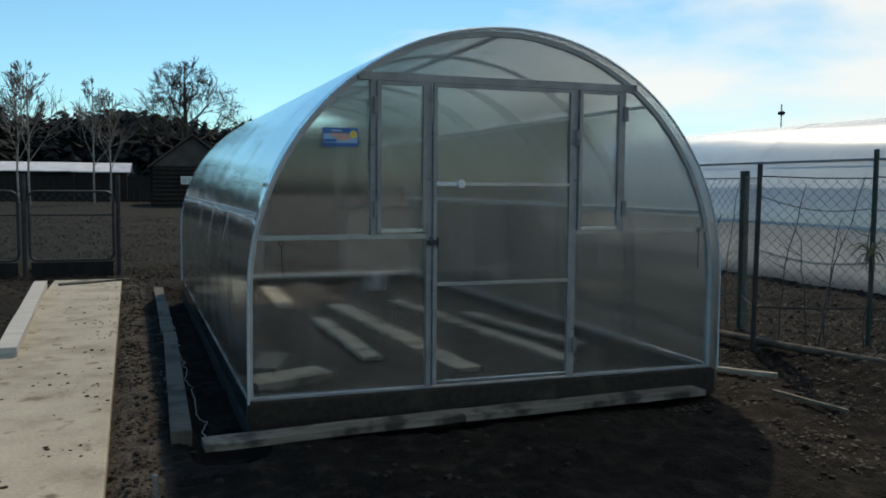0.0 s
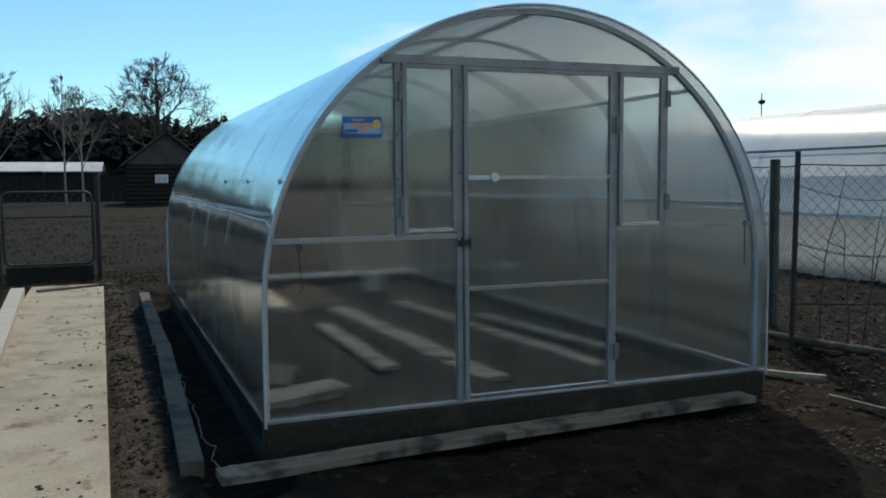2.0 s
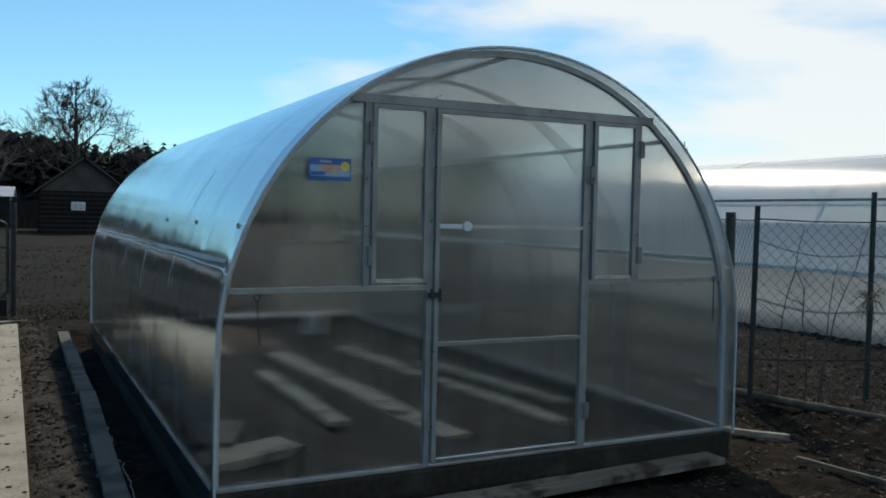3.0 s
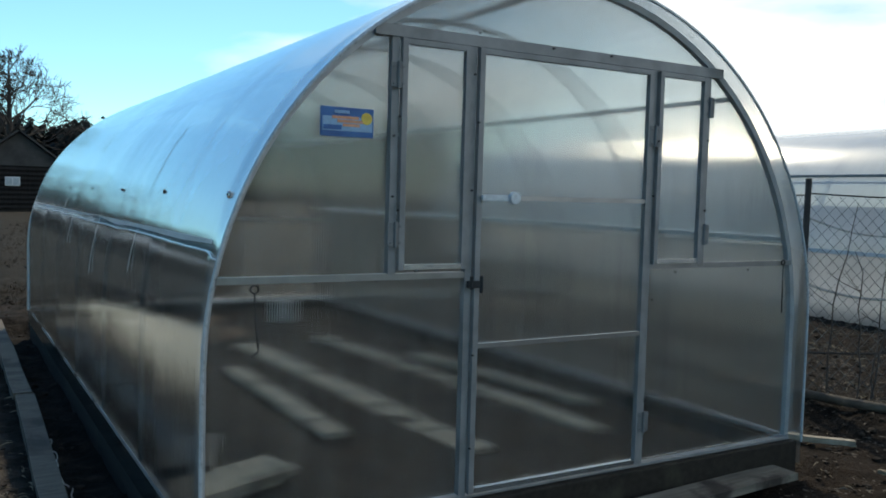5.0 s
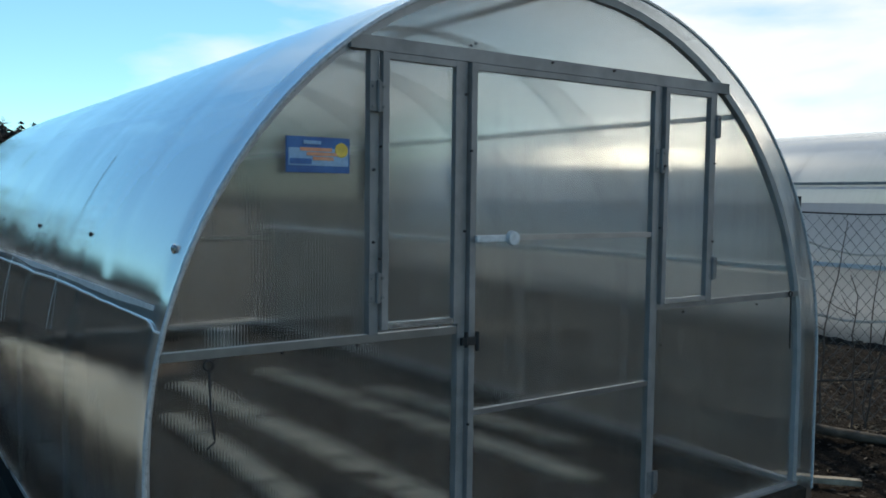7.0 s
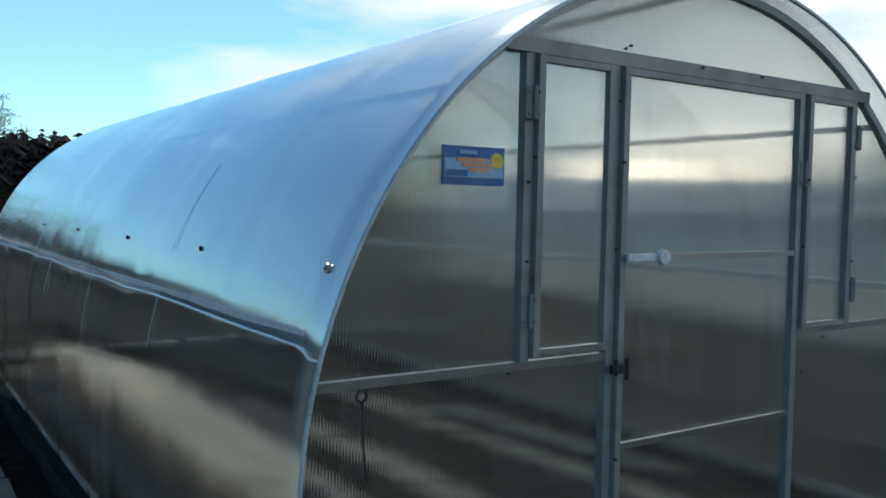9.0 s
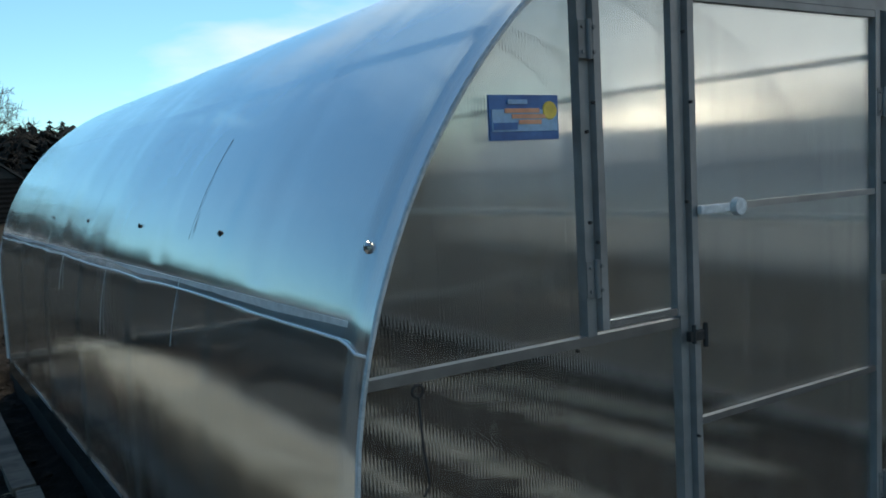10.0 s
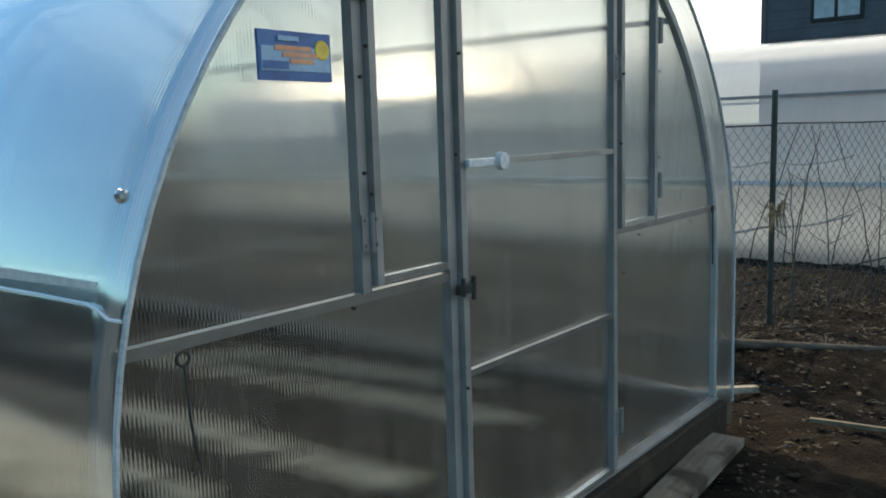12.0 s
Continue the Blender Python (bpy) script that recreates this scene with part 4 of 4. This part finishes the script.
# ---------------------------------------------------------------- second greenhouse
FILM, n_, l_, out_ = nodes_of("white_film")
f_tr, f_di, f_mix = n_.new("ShaderNodeBsdfTranslucent"), n_.new("ShaderNodeBsdfDiffuse"), n_.new("ShaderNodeMixShader")
l_.new(ramp(n_, l_, noise_at(n_, l_, 1.5, 5, (1, 1, 4)), [(0.3, (0.72, 0.73, 0.73)), (0.7, (0.88, 0.88, 0.88))]), f_tr.inputs[0])
l_.new(ramp(n_, l_, noise_at(n_, l_, 2.5, 5), [(0.3, (0.70, 0.71, 0.71)), (0.7, (0.86, 0.86, 0.86))]), f_di.inputs[0])
f_mix.inputs[0].default_value = 0.4
l_.new(f_tr.outputs[0], f_mix.inputs[1])
l_.new(f_di.outputs[0], f_mix.inputs[2])
l_.new(f_mix.outputs[0], out_.inputs[0])
gh2 = thing("greenhouse", "long weathered polycarbonate greenhouse beyond the fence, white film on its beds", "greenhouse")
X2, Y2A, Y2B, R2 = 7.15, -5.0, 11.0, 1.5
BASE2, MID2 = 0.12, 0.75


def arch2(i, n=44):
    leg, tot = MID2 - BASE2, 2 * (MID2 - BASE2) + math.pi * R2
    s = i / n * tot
    if s < leg:
        return Vector((-R2, 0, BASE2 + s))
    if s > tot - leg:
        return Vector((R2, 0, BASE2 + tot - s))
    a = math.pi - (s - leg) / R2
    return Vector((R2 * math.cos(a), 0, MID2 + R2 * math.sin(a)))


for k in range(8):
    bm = bmesh.new()
    ya, yb = Y2A + 2 * k - 0.01, Y2A + 2 * k + 2.01
    rows = []
    for j in range(9):
        y = ya + (yb - ya) * j / 8
        rows.append([bm.verts.new(arch2(i) + Vector((X2, y, 0)) + arch2(i).normalized() * (0.008 * noise.noise(Vector((y, i * .3, 3))) + 0.004 * (k % 2))) for i in range(45)])
    for a, b in zip(rows, rows[1:]):
        for i in range(27):
            bm.faces.new((a[i], a[i + 1], b[i + 1], b[i]))
    part("roof_sheet", bm, POLY_OLD, gh2, skew=False, smooth=True)
    pts = [arch2(i) * 0.985 + Vector((X2, ya, 0)) for i in range(45)]
    part("arch", sweep(bmesh.new(), pts, 0.009, 4, up=Vector((0, 1, 0))), TRIM, gh2, skew=False)
for z in (0.86, 1.66):
    for sx in (-1, 1):
        x = X2 + sx * (math.sqrt(R2 * R2 - (z - MID2) ** 2) + 0.012)
        part("purlin", square_tube((x, Y2A, z), (x, Y2B, z), 0.042 if z < 1 else 0.028), WHITE if z < 1 else ZINC, gh2, skew=False)
for sx in (-1, 1):
    x = X2 + sx * (R2 + 0.02)
    part("beam", boxed(x - 0.06, x + 0.04, Y2A, Y2B, -0.1, 0.10, 0.01), TIMBER, gh2, skew=False)
bm = bmesh.new()
rows = []
for j in range(81):
    y = Y2A + 0.1 + (Y2B - Y2A - 0.2) * j / 80
    rows.append([bm.verts.new((X2 + 1.44 * u, y, 0.13 + 0.22 * abs(u) ** 6 + 0.015 * noise.noise(Vector((u * 6, y * 3, 2))))) for u in [i / 12 - 1 for i in range(25)]])
for ra, rb in zip(rows, rows[1:]):
    for i in range(24):
        bm.faces.new((ra[i], ra[i + 1], rb[i + 1], rb[i]))
part("ground_film", bm, FILM, gh2, "white film spread over the beds inside", skew=False, smooth=True)
for y in (Y2A, Y2B):
    bm = bmesh.new()
    bm.faces.new([bm.verts.new(arch2(i) + Vector((X2, y, 0))) for i in range(45)])
    part("gable_sheet", bm, POLY_OLD, gh2, skew=False)

# ---------------------------------------------------------------- steel gate and side fence at the end of the path
def round_frame(x0, x1, z0, z1, y, r=0.018, c=0.10):
    pts = []
    for cx, cz, a0 in ((x1 - c, z1 - c, 0), (x0 + c, z1 - c, 90), (x0 + c, z0 + c, 180), (x1 - c, z0 + c, 270)):
        pts += [Vector((cx + c * math.cos(radians(a0 + 15 * i)), y, cz + c * math.sin(radians(a0 + 15 * i)))) for i in range(7)]
    pts.append(pts[0])
    return sweep(bmesh.new(), pts, r, 6, up=Vector((0, 1, 0)), cap=False)


def field(name, x0, x1, label, category):
    g = thing(name, label, category, "steel fence fields")
    part("frame", round_frame(x0, x1, 0.24, 1.20, 8.0), IRON, g, skew=False)
    part("rail", tube((x0, 8.0, 0.87), (x1, 8.0, 0.87), 0.012, 6), IRON, g, skew=False)
    part("wire_mesh", chain_link((x0, 8.0, 0), (x1, 8.0, 0), 0.26, 1.18, 0.11, 0.0018), WIRE, g, skew=False)
    part("kick_board", boxed(x0 + 0.01, x1 - 0.01, 7.985, 8.015, -0.03, 0.215, 0.005), LOG, g, skew=False)
    return g


field("steel_gate", -3.70, -2.62, "dark steel gate with wire mesh and a low kick board, shut", "gate")
for k in range(5):
    field("fence_field", -4.92 - 1.16 * k, -3.84 - 1.16 * k, "dark steel fence field with wire mesh", "fence")
for i, x in enumerate((-2.56, -3.77, -4.98, -6.14, -7.3, -8.46)):
    p = part("fence_post", sweep(bmesh.new(), [(x, 8.0, -0.2), (x + 0.01, 8.0, 1.44 if i < 2 else 1.3)], 0.032, 8), IRON, skew=False)
    tagged(p, "dark steel fence post", "post", "steel fence posts")

# ---------------------------------------------------------------- far houses, sheds and long fence
house = thing("log_house", "old dark timber house with a grey gable roof", "house")
HX0, HX1, HY = -2.65, 1.75, 45.0
for k in range(9):
    part("log", sweep(bmesh.new(), [(HX0, HY, 0.12 + k * 0.245), (HX1, HY, 0.12 + k * 0.245)], 0.135, 6), LOG, house, skew=False)
    part("log", sweep(bmesh.new(), [(HX0, HY + 0.14, 0.12 + k * 0.245), (HX0, HY + 6, 0.12 + k * 0.245)], 0.135, 6), LOG, house, skew=False)
part("wall", boxed(HX0 + 0.05, HX1 - 0.05, HY + 0.05, HY + 6, 0, 2.28), LOG, house, skew=False)
bm = bmesh.new()
xm = (HX0 + HX1) / 2
f = [bm.verts.new(v) for v in ((HX0, HY - 0.02, 2.28), (HX1, HY - 0.02, 2.28), (xm, HY - 0.02, 4.0), (HX0, HY + 6, 2.28), (HX1, HY + 6, 2.28), (xm, HY + 6, 4.0))]
for q in ((0, 1, 2), (5, 4, 3), (0, 2, 5, 3), (1, 4, 5, 2)):
    bm.faces.new([f[i] for i in q])
part("gable", bm, ROOFING, house, "greyed board gable", skew=False)
for sx in (-1, 1):
    bm = boxed(0, 3.1, -0.35, 6.4, 0, 0.09)
    bmesh.ops.transform(bm, verts=bm.verts, matrix=Matrix.Translation((xm, HY, 4.06)) @ Matrix.Diagonal((sx, 1, 1, 1)) @ Matrix.Rotation(radians(38), 4, "Y"))
    bmesh.ops.recalc_face_normals(bm, faces=bm.faces)
    part("roof_slope", bm, ROOFING, house, skew=False)
win = part("window", boxed(-1.12, -0.42, HY - 0.19, HY - 0.14, 1.24, 1.70, 0.01), WHITE, house, "white framed window", skew=False)
for x0, x1 in ((-1.06, -0.80), (-0.74, -0.48)):
    part("pane", boxed(x0, x1, HY - 0.215, HY - 0.192, 1.30, 1.64), TRIM, win, skew=False)

long_fence = thing("board_fence", "long old dark board fence across the field", "fence", kind="structure")
for k in range(150):
    x = -62 + k * 0.42
    hgt = 1.75 + 0.12 * noise.noise(Vector((k * 0.7, 3, 0)))
    part("plank", boxed(x, x + 0.40, 56 + 0.02 * (k % 2), 56.03 + 0.02 * (k % 2), -0.1, hgt), LOG, long_fence, skew=False)


def shed(x0, x1, y, wall, ridge):
    s = thing("long_shed", "low dark shed under a pale sheet roof", "shed", "pale roofed sheds")
    part("wall", boxed(x0, x1, y, y + 5, -0.1, wall), LOG, s, skew=False)
    bm = bmesh.new()
    v = [bm.verts.new(p) for p in ((x0 - .3, y - .5, wall - .05), (x1 + .3, y - .5, wall - .05), (x1 + .3, y + 2.5, ridge), (x0 - .3, y + 2.5, ridge), (x0 - .3, y + 5.4, wall), (x1 + .3, y + 5.4, wall))]
    for q in ((0, 1, 2, 3), (3, 2, 5, 4)):
        bm.faces.new([v[i] for i in q])
    r = bmesh.ops.extrude_face_region(bm, geom=list(bm.faces))
    bmesh.ops.translate(bm, verts=[g for g in r["geom"] if isinstance(g, bmesh.types.BMVert)], vec=(0, 0, 0.08))
    bmesh.ops.recalc_face_normals(bm, faces=bm.faces)
    part("roof", bm, WHITE_ROOF, s, skew=False)
    return s


shed(-8.7, -4.9, 66, 2.15, 2.85)
shed(-14.5, -9.2, 68, 2.2, 2.9)
shed(-24, -16, 70, 2.1, 2.8)

grey = thing("grey_house", "two-storey house with dark grey lap siding", "house")
GX = 18.0
for k in range(30):
    part("siding_board", boxed(GX - 0.02 - 0.004 * (k % 2), GX, -7.0, 5.15, k * 0.22, k * 0.22 + 0.215, 0.004), SIDING, grey, skew=False)
part("wall", boxed(GX + 0.005, GX + 8, -7.0, 5.13, 0, 6.6), SIDING, grey, skew=False)
part("corner_board", boxed(GX - 0.05, GX + 0.06, 5.13, 5.25, 0, 6.6, 0.005), SIDING, grey, skew=False)
win = part("window", boxed(GX - 0.06, GX - 0.026, 3.05, 4.15, 3.62, 4.5, 0.005), IRON, grey, "window in a dark frame", skew=False)
for y0, y1 in ((3.13, 3.57), (3.65, 4.07)):
    part("pane", boxed(GX - 0.075, GX - 0.062, y0, y1, 3.7, 4.42), TRIM, win, skew=False)
bm = bmesh.new()
v = [bm.verts.new(p) for p in ((GX - .4, -7.4, 6.5), (GX - .4, 5.6, 6.5), (GX + 4, 5.6, 8.8), (GX + 4, -7.4, 8.8), (GX + 8.4, 5.6, 6.5), (GX + 8.4, -7.4, 6.5))]
for q in ((0, 3, 2, 1), (3, 5, 4, 2)):
    bm.faces.new([v[i] for i in q])
r = bmesh.ops.extrude_face_region(bm, geom=list(bm.faces))
bmesh.ops.translate(bm, verts=[g for g in r["geom"] if isinstance(g, bmesh.types.BMVert)], vec=(0, 0, 0.12))
bmesh.ops.recalc_face_normals(bm, faces=bm.faces)
part("roof", bm, ROOFING, grey, skew=False)

pole = thing("lamp_pole", "far slim pole with a small dark lamp head", "lamp pole")
part("pole", tube((25.2, 26.8, 0), (25.2, 26.8, 5.15), 0.025, 6), IRON, pole, skew=False)
part("lamp_head", knob(bmesh.new(), Vector((25.2, 26.8, 4.75)), 0.14, (1.2, 1.2, 0.8)), IRON, pole, skew=False)

# ---------------------------------------------------------------- trees
def grow(bm, rnd, p, d, length, r, depth, spread, droop, twigs):
    """A limb that bends, then forks; the thin ends go into twigs."""
    steps = 4
    pts, rad = [p.copy()], [r]
    for i in range(steps):
        d = (d + Vector((rnd.uniform(-1, 1), rnd.uniform(-1, 1), rnd.uniform(-1, 1))) * 0.16 + Vector((0, 0, droop))).normalized()
        p = p + d * length / steps
        pts.append(p.copy())
        rad.append(r * (1 - 0.45 * (i + 1) / steps))
    sweep(bm if depth > 1 else twigs, pts, rad, 5 if depth > 2 else 3, cap=False)
    if depth == 0:
        return
    for k in range(rnd.randint(3, 4)):
        at = pts[rnd.randint(2, steps)] if k else pts[-1]
        a = rnd.uniform(0, 6.283)
        side = d.cross(Vector((math.cos(a), math.sin(a), 0.3))).normalized()
        nd = (d + side * rnd.uniform(0.5, 1.0) * spread).normalized()
        grow(bm, rnd, at, nd, length * rnd.uniform(0.58, 0.80), max(0.018, rad[-1] * rnd.uniform(0.55, 0.8)), depth - 1, spread, droop, twigs)


def bare_tree(name, x, y, height, seed, bark, twig_mat, label, spread=0.9, depth=5, girth=0.18, stem=0.35, limbs=8, group="", rise=0.5, reach=0.42):
    rnd = random.Random(seed)
    t = thing(name, label, "tree", group)
    trunk, twigs = bmesh.new(), bmesh.new()
    pts, rad = [], []
    for i in range(11):
        u = i / 10
        pts.append(Vector((x + 0.012 * height * noise.noise(Vector((seed, u * 3, 0))), y + 0.01 * height * noise.noise(Vector((seed, 5, u * 3))), height * u - 0.1)))
        rad.append(girth * (1 - u) ** 0.8 + 0.012)
    sweep(trunk, pts, rad, 8, cap=False)
    for k in range(limbs):
        u = stem + (0.95 - stem) * k / limbs
        i = min(9, int(u * 10))
        p = pts[i].lerp(pts[i + 1], u * 10 - i)
        a = k * 2.4 + rnd.uniform(-0.5, 0.5)
        d = Vector((math.cos(a), math.sin(a), rise + 0.5 * u)).normalized()
        grow(trunk, rnd, p, d, height * reach * (1.08 - u) * rnd.uniform(0.55, 0.8), rad[i] * 0.5, depth - 1, spread, 0.03, twigs)
    part("trunk", trunk, bark, t, skew=False, smooth=True)
    part("crown", twigs, twig_mat, t, skew=False)
    return t


bare_tree("bare_tree", -0.3, 68.0, 11.2, 4, BARK, BARK, "broad bare tree with a dense dark crown", 1.0, 5, 0.34, 0.30, 20, reach=0.52, rise=0.35)
for x, y, h, s in ((-6.1, 50, 7.9, 21), (-5.2, 51, 7.2, 22), (-9.4, 48, 8.4, 23), (-10.6, 52, 8.8, 24), (-12.3, 50, 7.6, 25)):
    bare_tree("birch", x, y, h, s, BIRCH, BIRCH_TWIG, "slender bare birch with pale bark", 0.6, 4, 0.062, 0.3, 11, "birches", rise=1.5, reach=0.36)


def conifer(verts, faces, x, y, h, rnd):
    """One far spruce: a thin stem and whorls of drooping ragged boughs."""
    def tri(a, b, c):
        i = len(verts)
        verts.extend((a, b, c))
        faces.append((i, i + 1, i + 2))
    w = h * rnd.uniform(0.20, 0.32)
    shape = rnd.uniform(0.3, 0.75)
    tri((x - 0.12, y, -0.3), (x + 0.12, y, -0.3), (x, y, h))
    z = h * 0.06
    while z < h * 0.985:
        r = w * (1 - z / h) ** shape * rnd.uniform(0.75, 1.15) + 0.12
        for k in range(7):
            a = rnd.uniform(0, 6.283)
            rr = r * rnd.uniform(0.6, 1.15)
            ca, sa = math.cos(a), math.sin(a)
            b = 0.33 * rr + 0.1
            tri((x, y, z + 0.22 * rr + 0.25), (x + rr * ca - b * sa, y + rr * sa + b * ca, z - 0.35 * rr * rnd.uniform(0.4, 1.2)),
                (x + rr * ca + b * sa, y + rr * sa - b * ca, z - 0.35 * rr * rnd.uniform(0.4, 1.2)))
        z += h * 0.055


rnd = random.Random(3)
verts, faces = [], []
for k in range(1700):
    az = radians(rnd.uniform(-115, 30))
    rad = rnd.uniform(105, 150)
    hgt = rnd.uniform(9.0, 11.4) * (rad / 120) * (0.86 + 0.22 * (0.5 + noise.noise(Vector((math.degrees(az) * 0.13, 0, 2)))))
    conifer(verts, faces, rad * math.sin(az), rad * math.cos(az), hgt, rnd)
me = bpy.data.meshes.new("far_wood")
me.from_pydata(verts, [], faces)
me.materials.append(NEEDLES)
tagged(new("far_wood", me), "dark conifer wood along the far edge of the fields", "wood", kind="stuff")

# ---------------------------------------------------------------- loose soil, litter
def clod_shapes():
    out = []
    for s in range(6):
        bm = bmesh.new()
        bmesh.ops.create_icosphere(bm, subdivisions=1, radius=1)
        for v in bm.verts:
            v.co *= 0.7 + 0.5 * noise.noise(v.co * 1.3 + Vector((s * 5.0, 0, 0)))
            v.co.z *= 0.65
        out.append(([tuple(v.co) for v in bm.verts], [[v.index for v in f.verts] for f in bm.faces]))
        bm.free()
    return out


def scatter(name, label, category, material, spots, shapes, rnd, flat=1.0):
    vs, fs = [], []
    for x, y, z, s in spots:
        sv, sf = rnd.choice(shapes)
        a = rnd.uniform(0, 6.283)
        c, d = math.cos(a) * s, math.sin(a) * s
        b = len(vs)
        vs.extend((x + c * px - d * py, y + d * px + c * py, z + pz * s * flat) for px, py, pz in sv)
        fs.extend([i + b for i in f] for f in sf)
    me = bpy.data.meshes.new(name)
    me.from_pydata(vs, [], fs)
    me.materials.append(material)
    return tagged(new(name, me), label, category, kind="stuff")


def clear_of(x, y):
    xs = x - K * y
    return not (-HALF - 0.05 < xs < HALF + 0.05 and -0.08 < y < LONG + 0.06) and not (-3.05 < xs < -2.18 and y < 7.2)


rnd = random.Random(8)
shapes = clod_shapes()
spots = []
while len(spots) < 6500:
    x, y = rnd.uniform(-4.5, 6.0), rnd.uniform(-3.6, 8.0)
    if clear_of(x, y) and noise.noise(Vector((x * 1.1, y * 1.1, 4))) > -0.25:
        s = 0.006 + 0.030 * rnd.random() ** 3
        spots.append((x, y, ground_height(x, y) + 0.15 * s, s))
scatter("soil_clods", "loose crumbs and clods of dark soil", "soil", SOIL, spots, shapes, rnd)
spots = []
while len(spots) < 3600:
    y = rnd.uniform(-1.6, 8.5)
    x = rnd.uniform(-2.20, -1.98) + K * y + (rnd.uniform(0, 0.06) if rnd.random() < 0.3 else 0)
    if rnd.random() < 0.45:
        x, y = rnd.uniform(1.7, 5.0), rnd.uniform(-3.4, 2.5)
    if clear_of(x, y) and noise.noise(Vector((x * 3.1, y * 3.1, 8))) > -0.15:
        s = 0.004 + 0.018 * rnd.random() ** 2.2
        spots.append((x, y, ground_height(x, y) + 0.2 * s, s))
DRY = surface("dry_clods", [(0.3, (0.024, 0.019, 0.014)), (0.7, (0.075, 0.061, 0.048))], 6, 0.95, 0, 50, 0.6, 0.01, spec=0.1)
scatter("dry_clods", "dry greyish clods lying on the dark soil", "soil", DRY, spots, shapes, rnd)
spots = []
for k in range(520):
    xs, y = rnd.uniform(-3.0, -2.21), rnd.uniform(-1.5, 7.0)
    if rnd.random() < 0.55:
        xs = -2.21 - abs(rnd.gauss(0, 0.16))
    if noise.noise(Vector((xs * 4, y * 2.5, 9))) > -0.05 and xs > -3.0:
        s = 0.004 + 0.018 * rnd.random() ** 3
        spots.append((xs + K * y, y, 0.052, s))
scatter("path_crumbs", "crumbs of dark soil trodden onto the path", "soil", SOIL, spots, shapes, rnd, 0.6)


def blade_shapes():
    out = []
    for s in range(6):
        r = random.Random(s)
        bend = r.uniform(-0.4, 0.4)
        out.append(([(-0.5, -0.03, 0.02), (-0.5, 0.03, 0.02), (0.0, 0.03 + bend * .3, 0.10 + r.random() * .1), (0.0, -0.03 + bend * .3, 0.10), (0.5, bend, 0.03)],
                    [(0, 3, 2, 1), (3, 4, 2)]))
    return out


spots = []
while len(spots) < 5200:
    x, y = rnd.uniform(1.5, 5.5), rnd.uniform(-3.2, 5.0)
    if rnd.random() < 0.35:
        x, y = rnd.uniform(-4.2, -1.9), rnd.uniform(-1.0, 9.5)
    if clear_of(x, y) and noise.noise(Vector((x * 1.6, y * 1.6, 14))) > 0.0:
        spots.append((x, y, ground_height(x, y) + 0.004, rnd.uniform(0.02, 0.09)))
scatter("dry_litter", "dry grass blades and leaf litter on the soil", "litter", STRAW, spots, blade_shapes(), rnd)

# old grass tufts on the field behind
spots = []
while len(spots) < 6000:
    x, y = rnd.uniform(-9.0, 1.0), 7.4 + 22 * rnd.random() ** 1.6
    if noise.noise(Vector((x * 0.9, y * 0.9, 21))) > -0.1 and clear_of(x, y):
        spots.append((x, y, ground_height(x, y) - 0.01, rnd.uniform(0.06, 0.17)))


def tuft_shapes():
    out = []
    for s in range(5):
        r = random.Random(40 + s)
        vs, fs = [], []
        for k in range(6):
            a, ln, up = r.uniform(0, 6.283), r.uniform(0.3, 0.8), r.uniform(0.15, 0.6)
            c, d = math.cos(a), math.sin(a)
            i = len(vs)
            vs += [(-0.04 * d, 0.04 * c, 0), (0.04 * d, -0.04 * c, 0), (ln * c, ln * d, up)]
            fs.append((i, i + 1, i + 2))
        out.append((vs, fs))
    return out


OLD_GRASS = surface("old_grass", [(0.3, (0.009, 0.008, 0.0045)), (0.7, (0.036, 0.030, 0.019))], 1.5, 0.9, 0, 20, 0.1, 0.003)
scatter("grass_tufts", "matted tufts of old grass on the field", "grass", OLD_GRASS, spots, tuft_shapes(), rnd)

# leaf flecks on the soil near the walk
def fleck_shapes():
    out = []
    for s in range(6):
        r = random.Random(70 + s)
        pts = [(math.cos(a) * r.uniform(0.5, 1.0), math.sin(a) * r.uniform(0.25, 0.6), r.uniform(-0.05, 0.35)) for a in (0.2, 1.4, 2.6, 3.7, 5.0)]
        out.append((pts, [(0, 1, 2, 3, 4)]))
    return out


spots = []
while len(spots) < 5200:
    x, y = rnd.uniform(0.9, 4.6), rnd.uniform(-2.9, 1.8)
    if rnd.random() < 0.2:
        x, y = rnd.uniform(-2.15, 1.5), rnd.uniform(-2.6, -0.4)
    if rnd.random() < 0.15:
        y = rnd.uniform(-1, 7.5)
        x = rnd.uniform(-2.18, -1.98) + K * y
    if clear_of(x, y) and noise.noise(Vector((x * 1.9, y * 1.9, 31))) + 0.25 * (x - 1.6) > -0.05:
        spots.append((x, y, ground_height(x, y) + 0.006, 0.006 + 0.020 * rnd.random() ** 1.8))
LEAF = surface("dry_leaves", [(0.3, (0.024, 0.020, 0.015)), (0.7, (0.12, 0.102, 0.078))], 9, 0.85, 0, 40, 0.1, 0.003)
scatter("leaf_litter", "small dry leaves and flecks on the dark soil", "litter", LEAF, spots, fleck_shapes(), rnd)
